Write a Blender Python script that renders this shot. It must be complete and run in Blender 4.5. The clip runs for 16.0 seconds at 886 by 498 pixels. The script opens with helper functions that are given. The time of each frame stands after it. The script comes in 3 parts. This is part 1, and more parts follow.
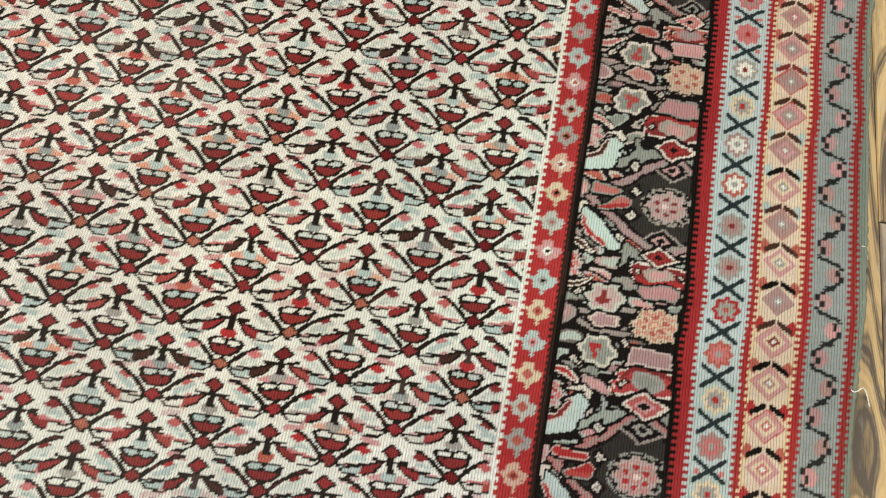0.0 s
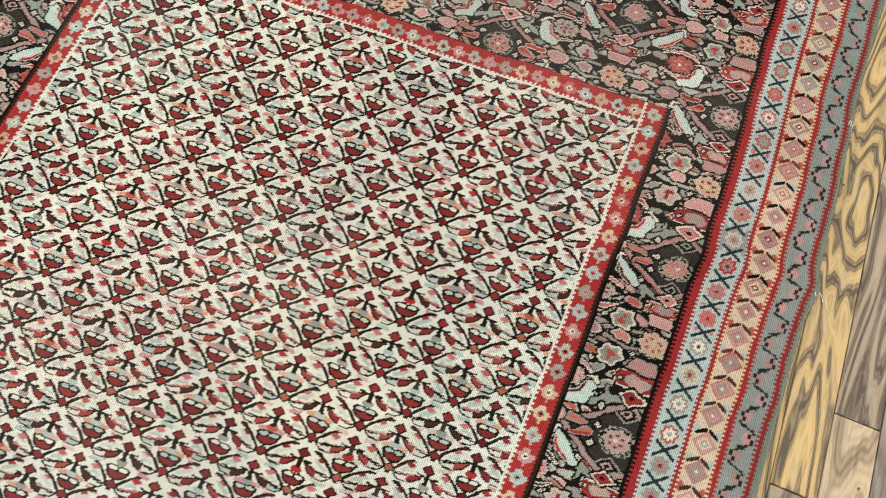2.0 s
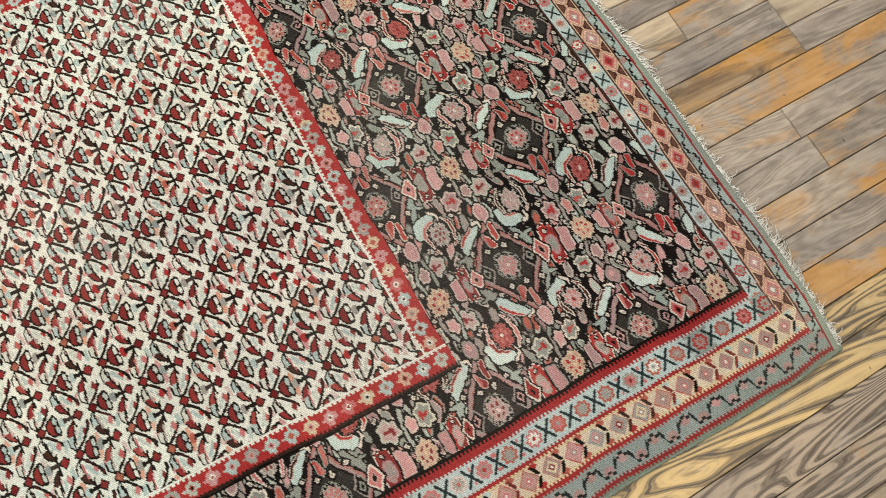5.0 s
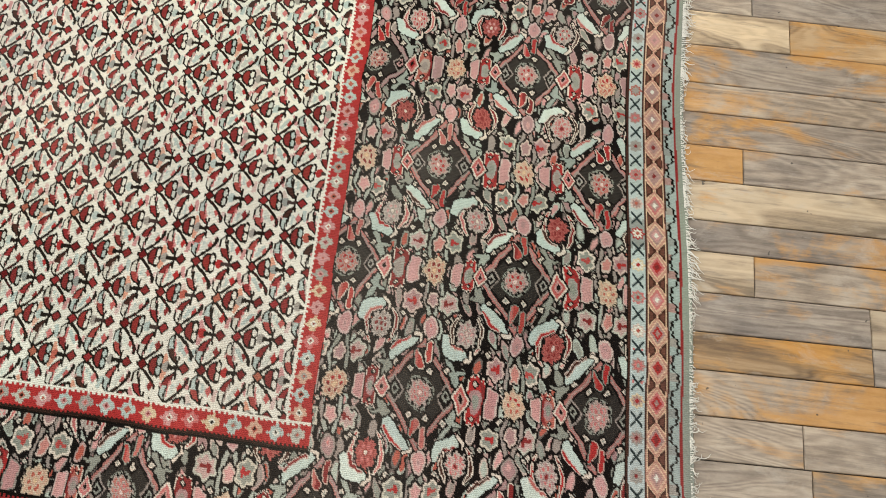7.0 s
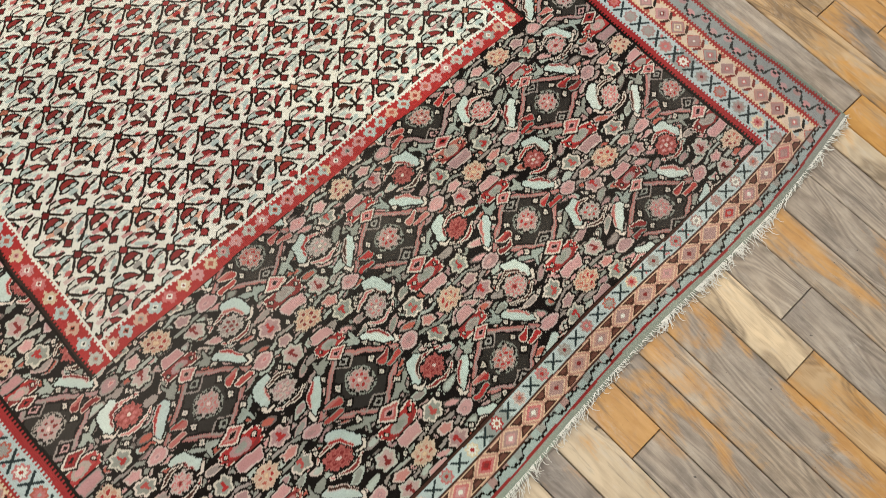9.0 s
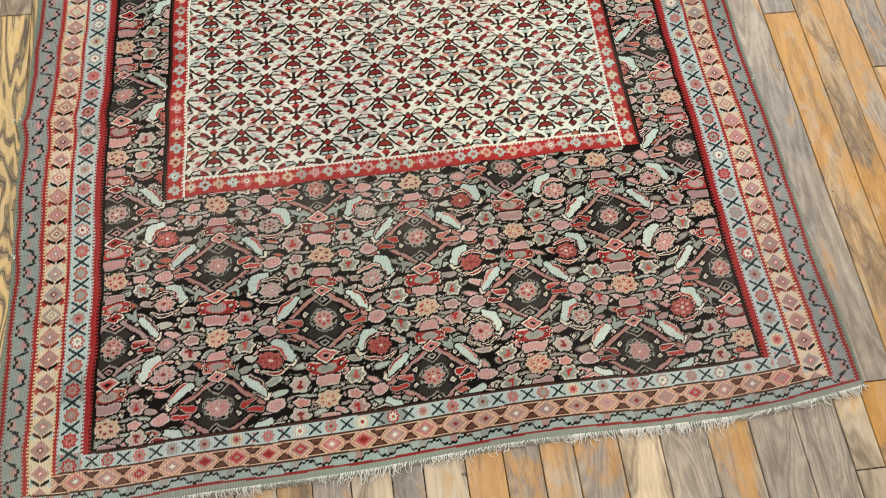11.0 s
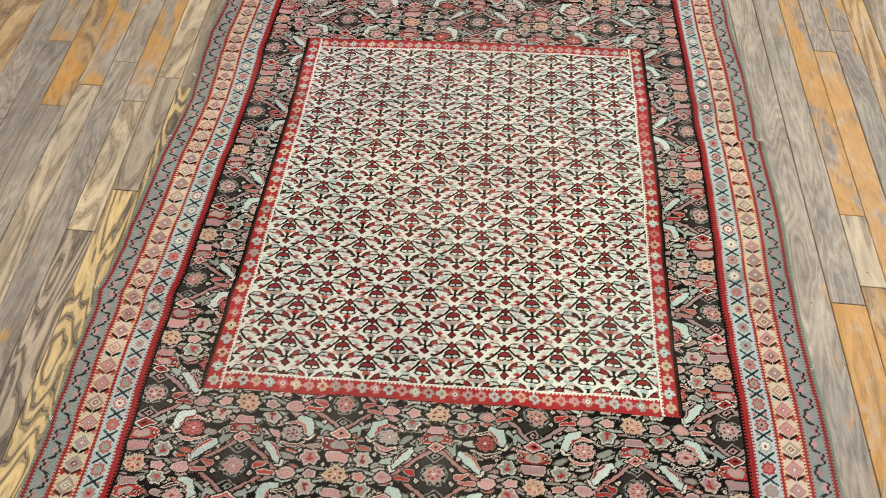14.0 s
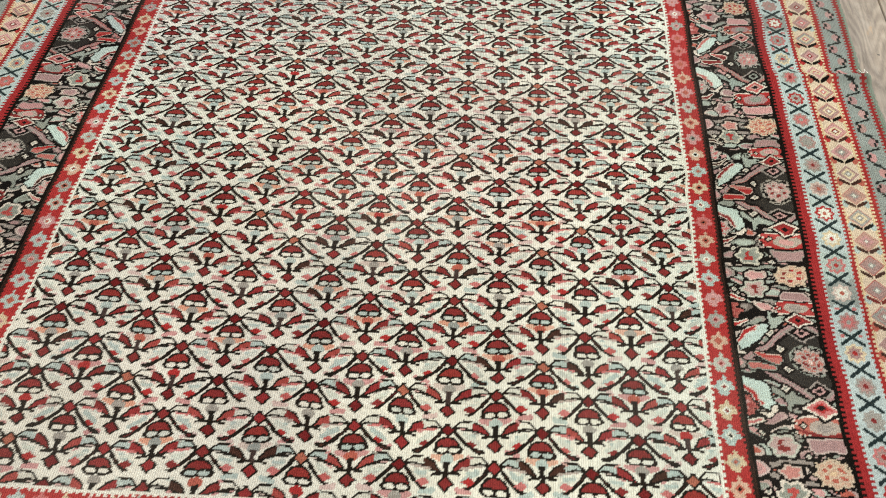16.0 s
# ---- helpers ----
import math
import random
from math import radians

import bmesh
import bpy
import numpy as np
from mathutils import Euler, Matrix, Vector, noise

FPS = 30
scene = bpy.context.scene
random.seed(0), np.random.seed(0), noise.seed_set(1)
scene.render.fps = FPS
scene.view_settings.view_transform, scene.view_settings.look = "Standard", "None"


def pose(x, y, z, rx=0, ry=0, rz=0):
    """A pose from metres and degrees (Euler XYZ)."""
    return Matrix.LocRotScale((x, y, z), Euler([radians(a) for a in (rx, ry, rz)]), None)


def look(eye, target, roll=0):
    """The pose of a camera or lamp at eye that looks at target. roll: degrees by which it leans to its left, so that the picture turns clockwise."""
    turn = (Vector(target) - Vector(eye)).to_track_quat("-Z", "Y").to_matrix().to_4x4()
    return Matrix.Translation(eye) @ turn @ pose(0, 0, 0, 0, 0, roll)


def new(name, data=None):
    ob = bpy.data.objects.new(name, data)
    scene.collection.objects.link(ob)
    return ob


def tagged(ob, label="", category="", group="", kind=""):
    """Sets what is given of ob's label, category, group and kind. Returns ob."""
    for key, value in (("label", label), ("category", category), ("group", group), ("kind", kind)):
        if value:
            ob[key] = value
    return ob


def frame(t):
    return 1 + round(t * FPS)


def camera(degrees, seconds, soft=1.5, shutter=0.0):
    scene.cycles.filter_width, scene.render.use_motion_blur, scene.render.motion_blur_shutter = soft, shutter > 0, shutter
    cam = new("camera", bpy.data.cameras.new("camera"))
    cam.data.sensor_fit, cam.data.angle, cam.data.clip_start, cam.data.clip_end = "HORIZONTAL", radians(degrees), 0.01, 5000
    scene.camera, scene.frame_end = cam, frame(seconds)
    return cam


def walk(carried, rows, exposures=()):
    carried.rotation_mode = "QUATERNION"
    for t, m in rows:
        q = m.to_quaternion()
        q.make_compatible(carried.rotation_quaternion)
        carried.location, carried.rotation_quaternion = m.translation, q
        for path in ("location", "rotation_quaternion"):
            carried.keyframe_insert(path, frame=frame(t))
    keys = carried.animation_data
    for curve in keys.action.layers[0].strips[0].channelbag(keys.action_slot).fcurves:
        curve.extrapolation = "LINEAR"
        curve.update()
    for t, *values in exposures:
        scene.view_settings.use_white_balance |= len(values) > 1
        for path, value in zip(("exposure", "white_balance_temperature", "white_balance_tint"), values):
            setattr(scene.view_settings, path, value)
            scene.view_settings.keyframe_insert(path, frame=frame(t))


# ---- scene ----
cam = camera(62.8, 16.0, soft=0.9)
PATH = [
    (0, (-0.382, 0.214, 0.657), (-0.304, -0.374, -1.253), 3.2),
    (0.5, (-0.343, 0.165, 0.72), (-0.238, -0.429, -1.187), 2.7),
    (1, (-0.316, 0.142, 0.822), (-0.19, -0.458, -1.081), 3.2),
    (1.5, (-0.292, 0.104, 0.925), (-0.168, -0.46, -0.99), 6.1),
    (2, (-0.342, 0.063, 1.008), (-0.149, -0.493, -0.904), 3.6),
    (2.5, (-0.4, 0.016, 1.073), (-0.177, -0.53, -0.839), 5.5),
    (3, (-0.418, -0.042, 1.096), (-0.161, -0.564, -0.817), 7.6),
    (3.5, (-0.447, -0.116, 1.092), (-0.15, -0.608, -0.823), 8.7),
    (4, (-0.514, -0.228, 1.111), (-0.144, -0.68, -0.802), 7.8),
    (4.5, (-0.557, -0.338, 1.102), (-0.11, -0.743, -0.805), 6.9),
    (5, (-0.591, -0.442, 1.101), (-0.094, -0.79, -0.805), 7.3),
    (5.2, (-0.599, -0.477, 1.1), (-0.083, -0.799, -0.805), 7.5),
    (7.3, (-0.502, -0.797, 1.068), (0.17, -0.7, -0.814), 5.4),
    (7.5, (-0.481, -0.835, 1.08), (0.186, -0.696, -0.8), 5.8),
    (8, (-0.43, -0.927, 1.104), (0.213, -0.684, -0.774), 6.9),
    (8.5, (-0.352, -0.978, 1.097), (0.24, -0.639, -0.783), 8.0),
    (8.7, (-0.314, -0.991, 1.096), (0.253, -0.617, -0.785), 8.4),
    (10.8, (-0.062, -1.24, 1.236), (0.123, -0.534, -0.626), 5.6),
    (11, (-0.058, -1.239, 1.26), (0.086, -0.493, -0.59), 4.7),
    (11.5, (-0.048, -1.212, 1.313), (0.02, -0.377, -0.503), 4.1),
    (12, (-0.011, -1.185, 1.357), (-0.005, -0.252, -0.412), 3.4),
    (12.5, (0.021, -1.168, 1.389), (-0.019, -0.155, -0.335), 2.7),
    (13, (0.028, -1.165, 1.418), (-0.035, -0.094, -0.269), 2.3),
    (13.5, (0.03, -1.165, 1.412), (-0.046, -0.045, -0.244), 1.9),
    (14, (0.029, -1.125, 1.333), (-0.052, 0.018, -0.306), 1.7),
    (14.5, (0.041, -1.045, 1.22), (-0.041, 0.107, -0.412), 1.6),
    (15, (0.052, -0.943, 1.099), (-0.026, 0.203, -0.538), 1.6),
    (15.5, (0.069, -0.853, 0.978), (-0.001, 0.284, -0.666), 1.8),
    (16, (0.12, -0.711, 0.815), (0.048, 0.379, -0.86), 1.5),
]
walk(cam, [(t, look(eye, target, roll)) for t, eye, target, roll in PATH])


# ---- world and light ----
world = bpy.data.worlds.new("world")
scene.world = world
world.use_nodes = True
world.node_tree.nodes["Background"].inputs[0].default_value = (0.75, 0.8, 0.9, 1)
world.node_tree.nodes["Background"].inputs[1].default_value = 0.05


def area_lamp(name, m, sx, sy, power, colour):
    data = bpy.data.lights.new(name, "AREA")
    data.shape, data.size, data.size_y, data.energy, data.color = "RECTANGLE", sx, sy, power, colour
    ob = new(name, data)
    ob.matrix_world = m
    return ob


ROOM_X, ROOM_Y0, ROOM_Y1, ROOM_H = 2.3, -2.9, 2.7, 2.75
area_lamp("ceiling_panel_lamp", pose(0.0, -0.35, ROOM_H - 0.06), 2.6, 2.8, 86, (1.0, 0.975, 0.955))
# added unseen cool fill lamp by the east wall, which has no window
area_lamp("side_fill_lamp", pose(ROOM_X - 0.08, 0.9, 1.6, 0, 90, 0), 1.4, 1.8, 48, (0.86, 0.94, 1.0))


# ---- materials ----
def nodes_of(name, rough=0.8, spec=0.3):
    mat = bpy.data.materials.new(name)
    mat.use_nodes = True
    nt = mat.node_tree
    bsdf = nt.nodes["Principled BSDF"]
    bsdf.inputs["Roughness"].default_value = rough
    bsdf.inputs["Specular IOR Level"].default_value = spec
    return mat, nt, bsdf


def put(nt, kind, **sets):
    n = nt.nodes.new(kind)
    for key, value in sets.items():
        if key in n.inputs:
            n.inputs[key].default_value = value
    return n


def ramp(nt, fac, stops):
    r = nt.nodes.new("ShaderNodeValToRGB")
    els = r.color_ramp.elements
    while len(els) < len(stops):
        els.new(0.5)
    for el, (p, c) in zip(els, stops):
        el.position, el.color = p, (*c, 1)
    nt.links.new(fac, r.inputs[0])
    return r.outputs[0]


def mix(nt, fac, a, b, blend="MIX"):
    n = nt.nodes.new("ShaderNodeMix")
    n.data_type, n.blend_type = "RGBA", blend
    for socket, value in ((n.inputs[0], fac), (n.inputs[6], a), (n.inputs[7], b)):
        if isinstance(value, bpy.types.NodeSocket):
            nt.links.new(value, socket)
        elif isinstance(value, tuple):
            socket.default_value = (*value, 1)
        else:
            socket.default_value = value
    return n.outputs[2]


def math_node(nt, op, a, b=0.0, c=0.0):
    n = nt.nodes.new("ShaderNodeMath")
    n.operation = op
    for socket, value in zip(n.inputs, (a, b, c)):
        if isinstance(value, bpy.types.NodeSocket):
            nt.links.new(value, socket)
        else:
            socket.default_value = value
    return n.outputs[0]


def noise_at(nt, vec, scale, detail=4.0, rough=0.55, distortion=0.0):
    n = put(nt, "ShaderNodeTexNoise", Scale=scale, Detail=detail, Roughness=rough, Distortion=distortion)
    nt.links.new(vec, n.inputs["Vector"])
    return n.outputs[0]


def stretched(nt, vec, sx, sy, sz):
    n = nt.nodes.new("ShaderNodeMapping")
    n.inputs["Scale"].default_value = (sx, sy, sz)
    nt.links.new(vec, n.inputs["Vector"])
    return n.outputs[0]


def wool(name):
    """Knotted wool: the colour of each knot, with ribs along the warp and fuzz."""
    mat, nt, bsdf = nodes_of(name, 1.0, 0.0)
    geo = nt.nodes.new("ShaderNodeNewGeometry")
    at = nt.nodes.new("ShaderNodeAttribute")
    at.attribute_name = "knot"
    pos = geo.outputs["Position"]
    fuzz = noise_at(nt, stretched(nt, pos, 1.0, 0.35, 1.0), 900, 2)
    big = noise_at(nt, pos, 5, 3)
    dust = ramp(nt, big, [(0.35, (0.82, 0.82, 0.82)), (0.7, (1.06, 1.05, 1.03))])
    tone = ramp(nt, fuzz, [(0.25, (0.88, 0.88, 0.88)), (0.75, (1.09, 1.09, 1.09))])
    col = mix(nt, 1.0, at.outputs["Color"], tone, "MULTIPLY")
    col = mix(nt, 1.0, col, dust, "MULTIPLY")
    nt.links.new(col, bsdf.inputs["Base Color"])
    wave = put(nt, "ShaderNodeTexWave", Scale=1.0, Distortion=0.6, Detail=1.0)
    wave.inputs["Detail Scale"].default_value = 3.0
    nt.links.new(stretched(nt, pos, 121.0, 5.0, 1.0), wave.inputs["Vector"])
    rib = math_node(nt, "ADD", wave.outputs["Fac"], math_node(nt, "MULTIPLY", fuzz, 0.35))
    bump = put(nt, "ShaderNodeBump", Strength=0.75, Distance=0.0011)
    nt.links.new(rib, bump.inputs["Height"])
    nt.links.new(bump.outputs[0], bsdf.inputs["Normal"])
    return mat


def wood(name, dark, mid, pale, stain, amount, lines, contrast):
    """Old floor board: contour-like growth rings along y, fine pores, worn varnish and grime in patches."""
    mat, nt, bsdf = nodes_of(name, 0.5, 0.3)
    geo = nt.nodes.new("ShaderNodeNewGeometry")
    info = nt.nodes.new("ShaderNodeObjectInfo")
    shift = nt.nodes.new("ShaderNodeVectorMath")
    shift.operation = "MULTIPLY_ADD"
    nt.links.new(info.outputs["Random"], shift.inputs[0])
    shift.inputs[1].default_value = (7.0, 31.0, 3.0)
    nt.links.new(geo.outputs["Position"], shift.inputs[2])
    vec = shift.outputs[0]
    fine = noise_at(nt, stretched(nt, vec, 1.0, 0.06, 1.0), 300, 5, 0.7)
    broad = noise_at(nt, stretched(nt, vec, 1.0, 0.30, 1.0), 15, 5, 0.65, 0.4)
    mottle = noise_at(nt, stretched(nt, vec, 1.0, 0.55, 1.0), 42, 5, 0.7, 0.3)
    rings = noise_at(nt, stretched(nt, vec, 1.0, 0.16, 1.0), 9, 3.0, 0.45, 0.5)
    ring = math_node(nt, "SINE", math_node(nt, "MULTIPLY", rings, lines))
    ring = math_node(nt, "MULTIPLY_ADD", ring, 0.5, 0.5)
    hair = math_node(nt, "SINE", math_node(nt, "MULTIPLY", rings, lines * 5.0))
    hair = math_node(nt, "MULTIPLY_ADD", hair, 0.5, 0.5)
    body = mix(nt, contrast, mix(nt, 0.45, broad, mottle), ring)
    body = mix(nt, 0.14, body, hair)
    body = mix(nt, 0.30, body, fine)
    col = ramp(nt, body, [(0.34, dark), (0.49, mid), (0.64, pale)])
    tone = ramp(nt, info.outputs["Random"], [(0.0, (0.80, 0.79, 0.79)), (0.5, (0.98, 0.96, 0.93)), (1.0, (1.16, 1.11, 1.02))])
    col = mix(nt, 1.0, col, tone, "MULTIPLY")
    cloud = ramp(nt, noise_at(nt, stretched(nt, vec, 1.0, 0.5, 1.0), 7, 4, 0.65), [(0.3, (0.76, 0.77, 0.80)), (0.7, (1.20, 1.15, 1.07))])
    col = mix(nt, 1.0, col, cloud, "MULTIPLY")
    worn = noise_at(nt, stretched(nt, vec, 1.0, 0.42, 1.0), 9, 5, 0.60, 0.6)
    share = math_node(nt, "ADD", worn, math_node(nt, "MULTIPLY_ADD", fine, 0.16, -0.08))
    lo = 0.74 - 0.30 * amount
    mask = ramp(nt, share, [(lo, (0, 0, 0)), (lo + 0.10, (1, 1, 1))])
    paint_tone = mix(nt, mottle, (0.72 * stain[0], 0.60 * stain[1], 0.5 * stain[2]), (1.05 * stain[0], 1.15 * stain[1], 1.2 * stain[2]))
    painted = mix(nt, 0.22, paint_tone, mix(nt, 0.75, col, paint_tone, "MULTIPLY"))
    painted = mix(nt, 0.10, painted, col)
    col = mix(nt, math_node(nt, "MULTIPLY", mask, 0.86), col, painted)
    spots = noise_at(nt, stretched(nt, vec, 1.0, 0.40, 1.0), 26, 6, 0.75, 0.5)
    pale_mask = ramp(nt, spots, [(0.55, (0, 0, 0)), (0.72, (1, 1, 1))])
    col = mix(nt, math_node(nt, "MULTIPLY", pale_mask, 0.50), col, (0.44, 0.405, 0.345))
    dark_mask = ramp(nt, noise_at(nt, stretched(nt, vec, 1.0, 0.09, 1.0), 110, 4, 0.65), [(0.57, (0, 0, 0)), (0.70, (1, 1, 1))])
    col = mix(nt, math_node(nt, "MULTIPLY", dark_mask, 0.50), col, (0.09, 0.078, 0.066))
    nail = ramp(nt, noise_at(nt, vec, 55, 2, 0.5), [(0.745, (0, 0, 0)), (0.765, (1, 1, 1))])
    col = mix(nt, math_node(nt, "MULTIPLY", nail, 0.8), col, (0.05, 0.045, 0.04))
    nt.links.new(col, bsdf.inputs["Base Color"])
    rough = ramp(nt, broad, [(0.3, (0.42, 0.42, 0.42)), (0.7, (0.66, 0.66, 0.66))])
    nt.links.new(rough, bsdf.inputs["Roughness"])
    bump = put(nt, "ShaderNodeBump", Strength=0.35, Distance=0.0010)
    nt.links.new(body, bump.inputs["Height"])
    nt.links.new(bump.outputs[0], bsdf.inputs["Normal"])
    return mat


ORANGE = (0.62, 0.315, 0.070)
WOOD = {
    "grey": wood("weathered_grey_board", (0.138, 0.119, 0.102), (0.259, 0.226, 0.192), (0.391, 0.351, 0.297), ORANGE, 0.46, 34.0, 0.10),
    "worn": wood("grey_board_with_worn_orange_varnish", (0.142, 0.121, 0.099), (0.268, 0.230, 0.189), (0.396, 0.351, 0.290), ORANGE, 0.98, 34.0, 0.10),
    "pale": wood("pale_pine_board", (0.201, 0.161, 0.114), (0.366, 0.302, 0.217), (0.482, 0.408, 0.297), ORANGE, 0.42, 48.0, 0.40),
    "figured": wood("boldly_figured_yellow_board", (0.104, 0.087, 0.066), (0.398, 0.297, 0.151), (0.572, 0.429, 0.212), ORANGE, 0.2, 120.0, 0.52),
    "ridged": wood("brown_board_with_close_grain", (0.118, 0.094, 0.071), (0.274, 0.227, 0.175), (0.426, 0.350, 0.260), ORANGE, 0.3, 150.0, 0.55),
    "orange": wood("orange_varnished_board", (0.190, 0.128, 0.072), (0.345, 0.232, 0.120), (0.455, 0.330, 0.190), ORANGE, 0.88, 60.0, 0.4),
}


def plain(name, colour, rough=0.8, bumpy=0.0005):
    mat, nt, bsdf = nodes_of(name, rough)
    geo = nt.nodes.new("ShaderNodeNewGeometry")
    a = noise_at(nt, geo.outputs["Position"], 3, 4)
    b = noise_at(nt, geo.outputs["Position"], 140, 3)
    t = ramp(nt, mix(nt, 0.4, a, b), [(0.3, (0.88, 0.88, 0.88)), (0.7, (1.06, 1.06, 1.06))])
    nt.links.new(mix(nt, 1.0, colour, t, "MULTIPLY"), bsdf.inputs["Base Color"])
    bump = put(nt, "ShaderNodeBump", Strength=0.4, Distance=bumpy)
    nt.links.new(b, bump.inputs["Height"])
    nt.links.new(bump.outputs[0], bsdf.inputs["Normal"])
    return mat


WOOL = wool("knotted_wool")
COTTON = plain("undyed_cotton_yarn", (0.70, 0.69, 0.62), 0.95)
SELVEDGE = plain("grey_green_wool_cord", (0.17, 0.20, 0.15), 0.95)
BACKING = plain("rug_backing", (0.30, 0.27, 0.23), 0.95)
PLASTER = plain("off_white_plaster", (0.72, 0.70, 0.66), 0.9)
SUBFLOOR = plain("dark_subfloor", (0.045, 0.037, 0.030), 0.95)


# ---- building helpers ----
def mesh_from(name, verts, faces, material):
    me = bpy.data.meshes.new(name)
    me.from_pydata(verts, [], faces)
    me.materials.append(material)
    me.update()
    return me


def box_object(name, lo, hi, material):
    (x0, y0, z0), (x1, y1, z1) = lo, hi
    v = [(x0, y0, z0), (x1, y0, z0), (x1, y1, z0), (x0, y1, z0), (x0, y0, z1), (x1, y0, z1), (x1, y1, z1), (x0, y1, z1)]
    f = [(0, 3, 2, 1), (4, 5, 6, 7), (0, 1, 5, 4), (1, 2, 6, 5), (2, 3, 7, 6), (3, 0, 4, 7)]
    return new(name, mesh_from(name, v, f, material))


FLOOR_Z = -0.008

# ---- the room that closes the place ----
for nm, lo, hi in (
    ("wall_north", (-ROOM_X, ROOM_Y1, -0.05), (ROOM_X, ROOM_Y1 + 0.12, ROOM_H)),
    ("wall_south", (-ROOM_X, ROOM_Y0 - 0.12, -0.05), (ROOM_X, ROOM_Y0, ROOM_H)),
    ("wall_east", (ROOM_X, ROOM_Y0 - 0.12, -0.05), (ROOM_X + 0.12, ROOM_Y1 + 0.12, ROOM_H)),
    ("wall_west", (-ROOM_X - 0.12, ROOM_Y0 - 0.12, -0.05), (-ROOM_X, ROOM_Y1 + 0.12, ROOM_H)),
):
    tagged(box_object(nm, lo, hi, PLASTER), "plain off-white plastered wall round the room", "wall", kind="structure")
tagged(box_object("ceiling", (-ROOM_X - 0.12, ROOM_Y0 - 0.12, ROOM_H), (ROOM_X + 0.12, ROOM_Y1 + 0.12, ROOM_H + 0.1), PLASTER),
       "plain off-white plastered ceiling", "ceiling", kind="structure")

# ---- the rug ----
HU, HV = 0.740, 1.089          # half width and half length of the knotted cloth
KNOT = 0.0016
NU, NV = round(2 * HU / KNOT), round(2 * HV / KNOT)
rng = np.random.default_rng(7)
U, V = np.meshgrid(np.linspace(-HU, HU, NU + 1), np.linspace(-HV, HV, NV + 1))

IVORY, BLACK, RED = (0.630, 0.625, 0.535), (0.009, 0.0075, 0.006), (0.190, 0.029, 0.027)
RUST, PINK, TEAL = (0.37, 0.10, 0.070), (0.47, 0.25, 0.235), (0.37, 0.44, 0.40)
GREY, YELLOW, BLUE = (0.29, 0.275, 0.24), (0.58, 0.475, 0.31), (0.40, 0.465, 0.44)
DUSK, GREEN, BROWN = (0.33, 0.21, 0.185), (0.17, 0.20, 0.16), (0.055, 0.025, 0.018)
SCARLET, ROSE, SLATE = (0.33, 0.032, 0.030), (0.45, 0.15, 0.14), (0.25, 0.27, 0.245)
C = np.empty((NV + 1, NU + 1, 3))
C[:] = IVORY


def hashed(i, j, k):
    """A number from 0 to 1 for a cell."""
    x = np.sin(i * 127.1 + j * 311.7 + k * 74.7) * 43758.5453
    return x - np.floor(x)


def smooth_field(nu, nv, seed):
    """A slow random field over the rug, from -1 to 1."""
    g = np.random.default_rng(seed).uniform(-1, 1, (nv + 3, nu + 3))
    x, y = (U + HU) / (2 * HU) * nu, (V + HV) / (2 * HV) * nv
    i, j = np.floor(x).astype(int), np.floor(y).astype(int)
    fx, fy = x - i, y - j
    fx, fy = fx * fx * (3 - 2 * fx), fy * fy * (3 - 2 * fy)
    return (g[j, i] * (1 - fx) + g[j, i + 1] * fx) * (1 - fy) + (g[j + 1, i] * (1 - fx) + g[j + 1, i + 1] * fx) * fy


def paint(mask, colour):
    C[mask] = colour


def pick(mask, h, colours):
    """Paints mask in one of several colours, chosen by h."""
    n = len(colours)
    for k, colour in enumerate(colours):
        paint(mask & (h >= k / n) & (h < (k + 1) / n + (k == n - 1)), colour)


def oval(a, b, ca, cb, ra, rb):
    return ((a - ca) / ra) ** 2 + ((b - cb) / rb) ** 2 < 1


def lozenge(a, b, ca, cb, ra, rb):
    return np.abs(a - ca) / ra + np.abs(b - cb) / rb < 1


def petals(a, b, ca, cb, r, n, depth):
    """A flower's outline."""
    th = np.arctan2(b - cb, a - ca)
    return np.hypot(a - ca, b - cb) < r * (1 + depth * np.cos(n * th))


# bands from the middle outwards: the edge at the sides, the edge at the ends
BANDS = [
    ("field", 0.427, 0.500), ("red_band", 0.466, 0.537), ("border", 0.580, 0.991), ("tooth", 0.597, 0.995),
    ("blue_band", 0.635, 1.018), ("line_a", 0.644, 1.021), ("cream_band", 0.682, 1.051), ("line_b", 0.694, 1.054),
    ("wave_band", 0.726, 1.071), ("line_c", 0.737, 1.075), ("web", 0.760, 1.100)]
JU = U + 0.0022 * smooth_field(9, 40, 1)
JV = V + 0.0022 * smooth_field(30, 12, 2)
side = np.searchsorted([b[1] for b in BANDS], np.abs(JU))
ends = np.searchsorted([b[2] for b in BANDS], np.abs(JV))
band = np.minimum(np.maximum(side, ends), len(BANDS) - 1)
at_end = ends > side
# along: the way along a band; across: from 0 at its inner edge to 1 at its outer edge
inner_u, outer_u = np.array([0] + [b[1] for b in BANDS[:-1]])[band], np.array([b[1] for b in BANDS])[band]
inner_v, outer_v = np.array([0] + [b[2] for b in BANDS[:-1]])[band], np.array([b[2] for b in BANDS])[band]
across = np.where(at_end, (np.abs(JV) - inner_v) / (outer_v - inner_v), (np.abs(JU) - inner_u) / (outer_u - inner_u))
along = np.where(at_end, JU, JV)


def window(name):
    return band == [b[0] for b in BANDS].index(name)


# signed distances, negative inside
def sd_oval(a, b, ca, cb, ra, rb):
    return (np.hypot((a - ca) / ra, (b - cb) / rb) - 1) * min(ra, rb)


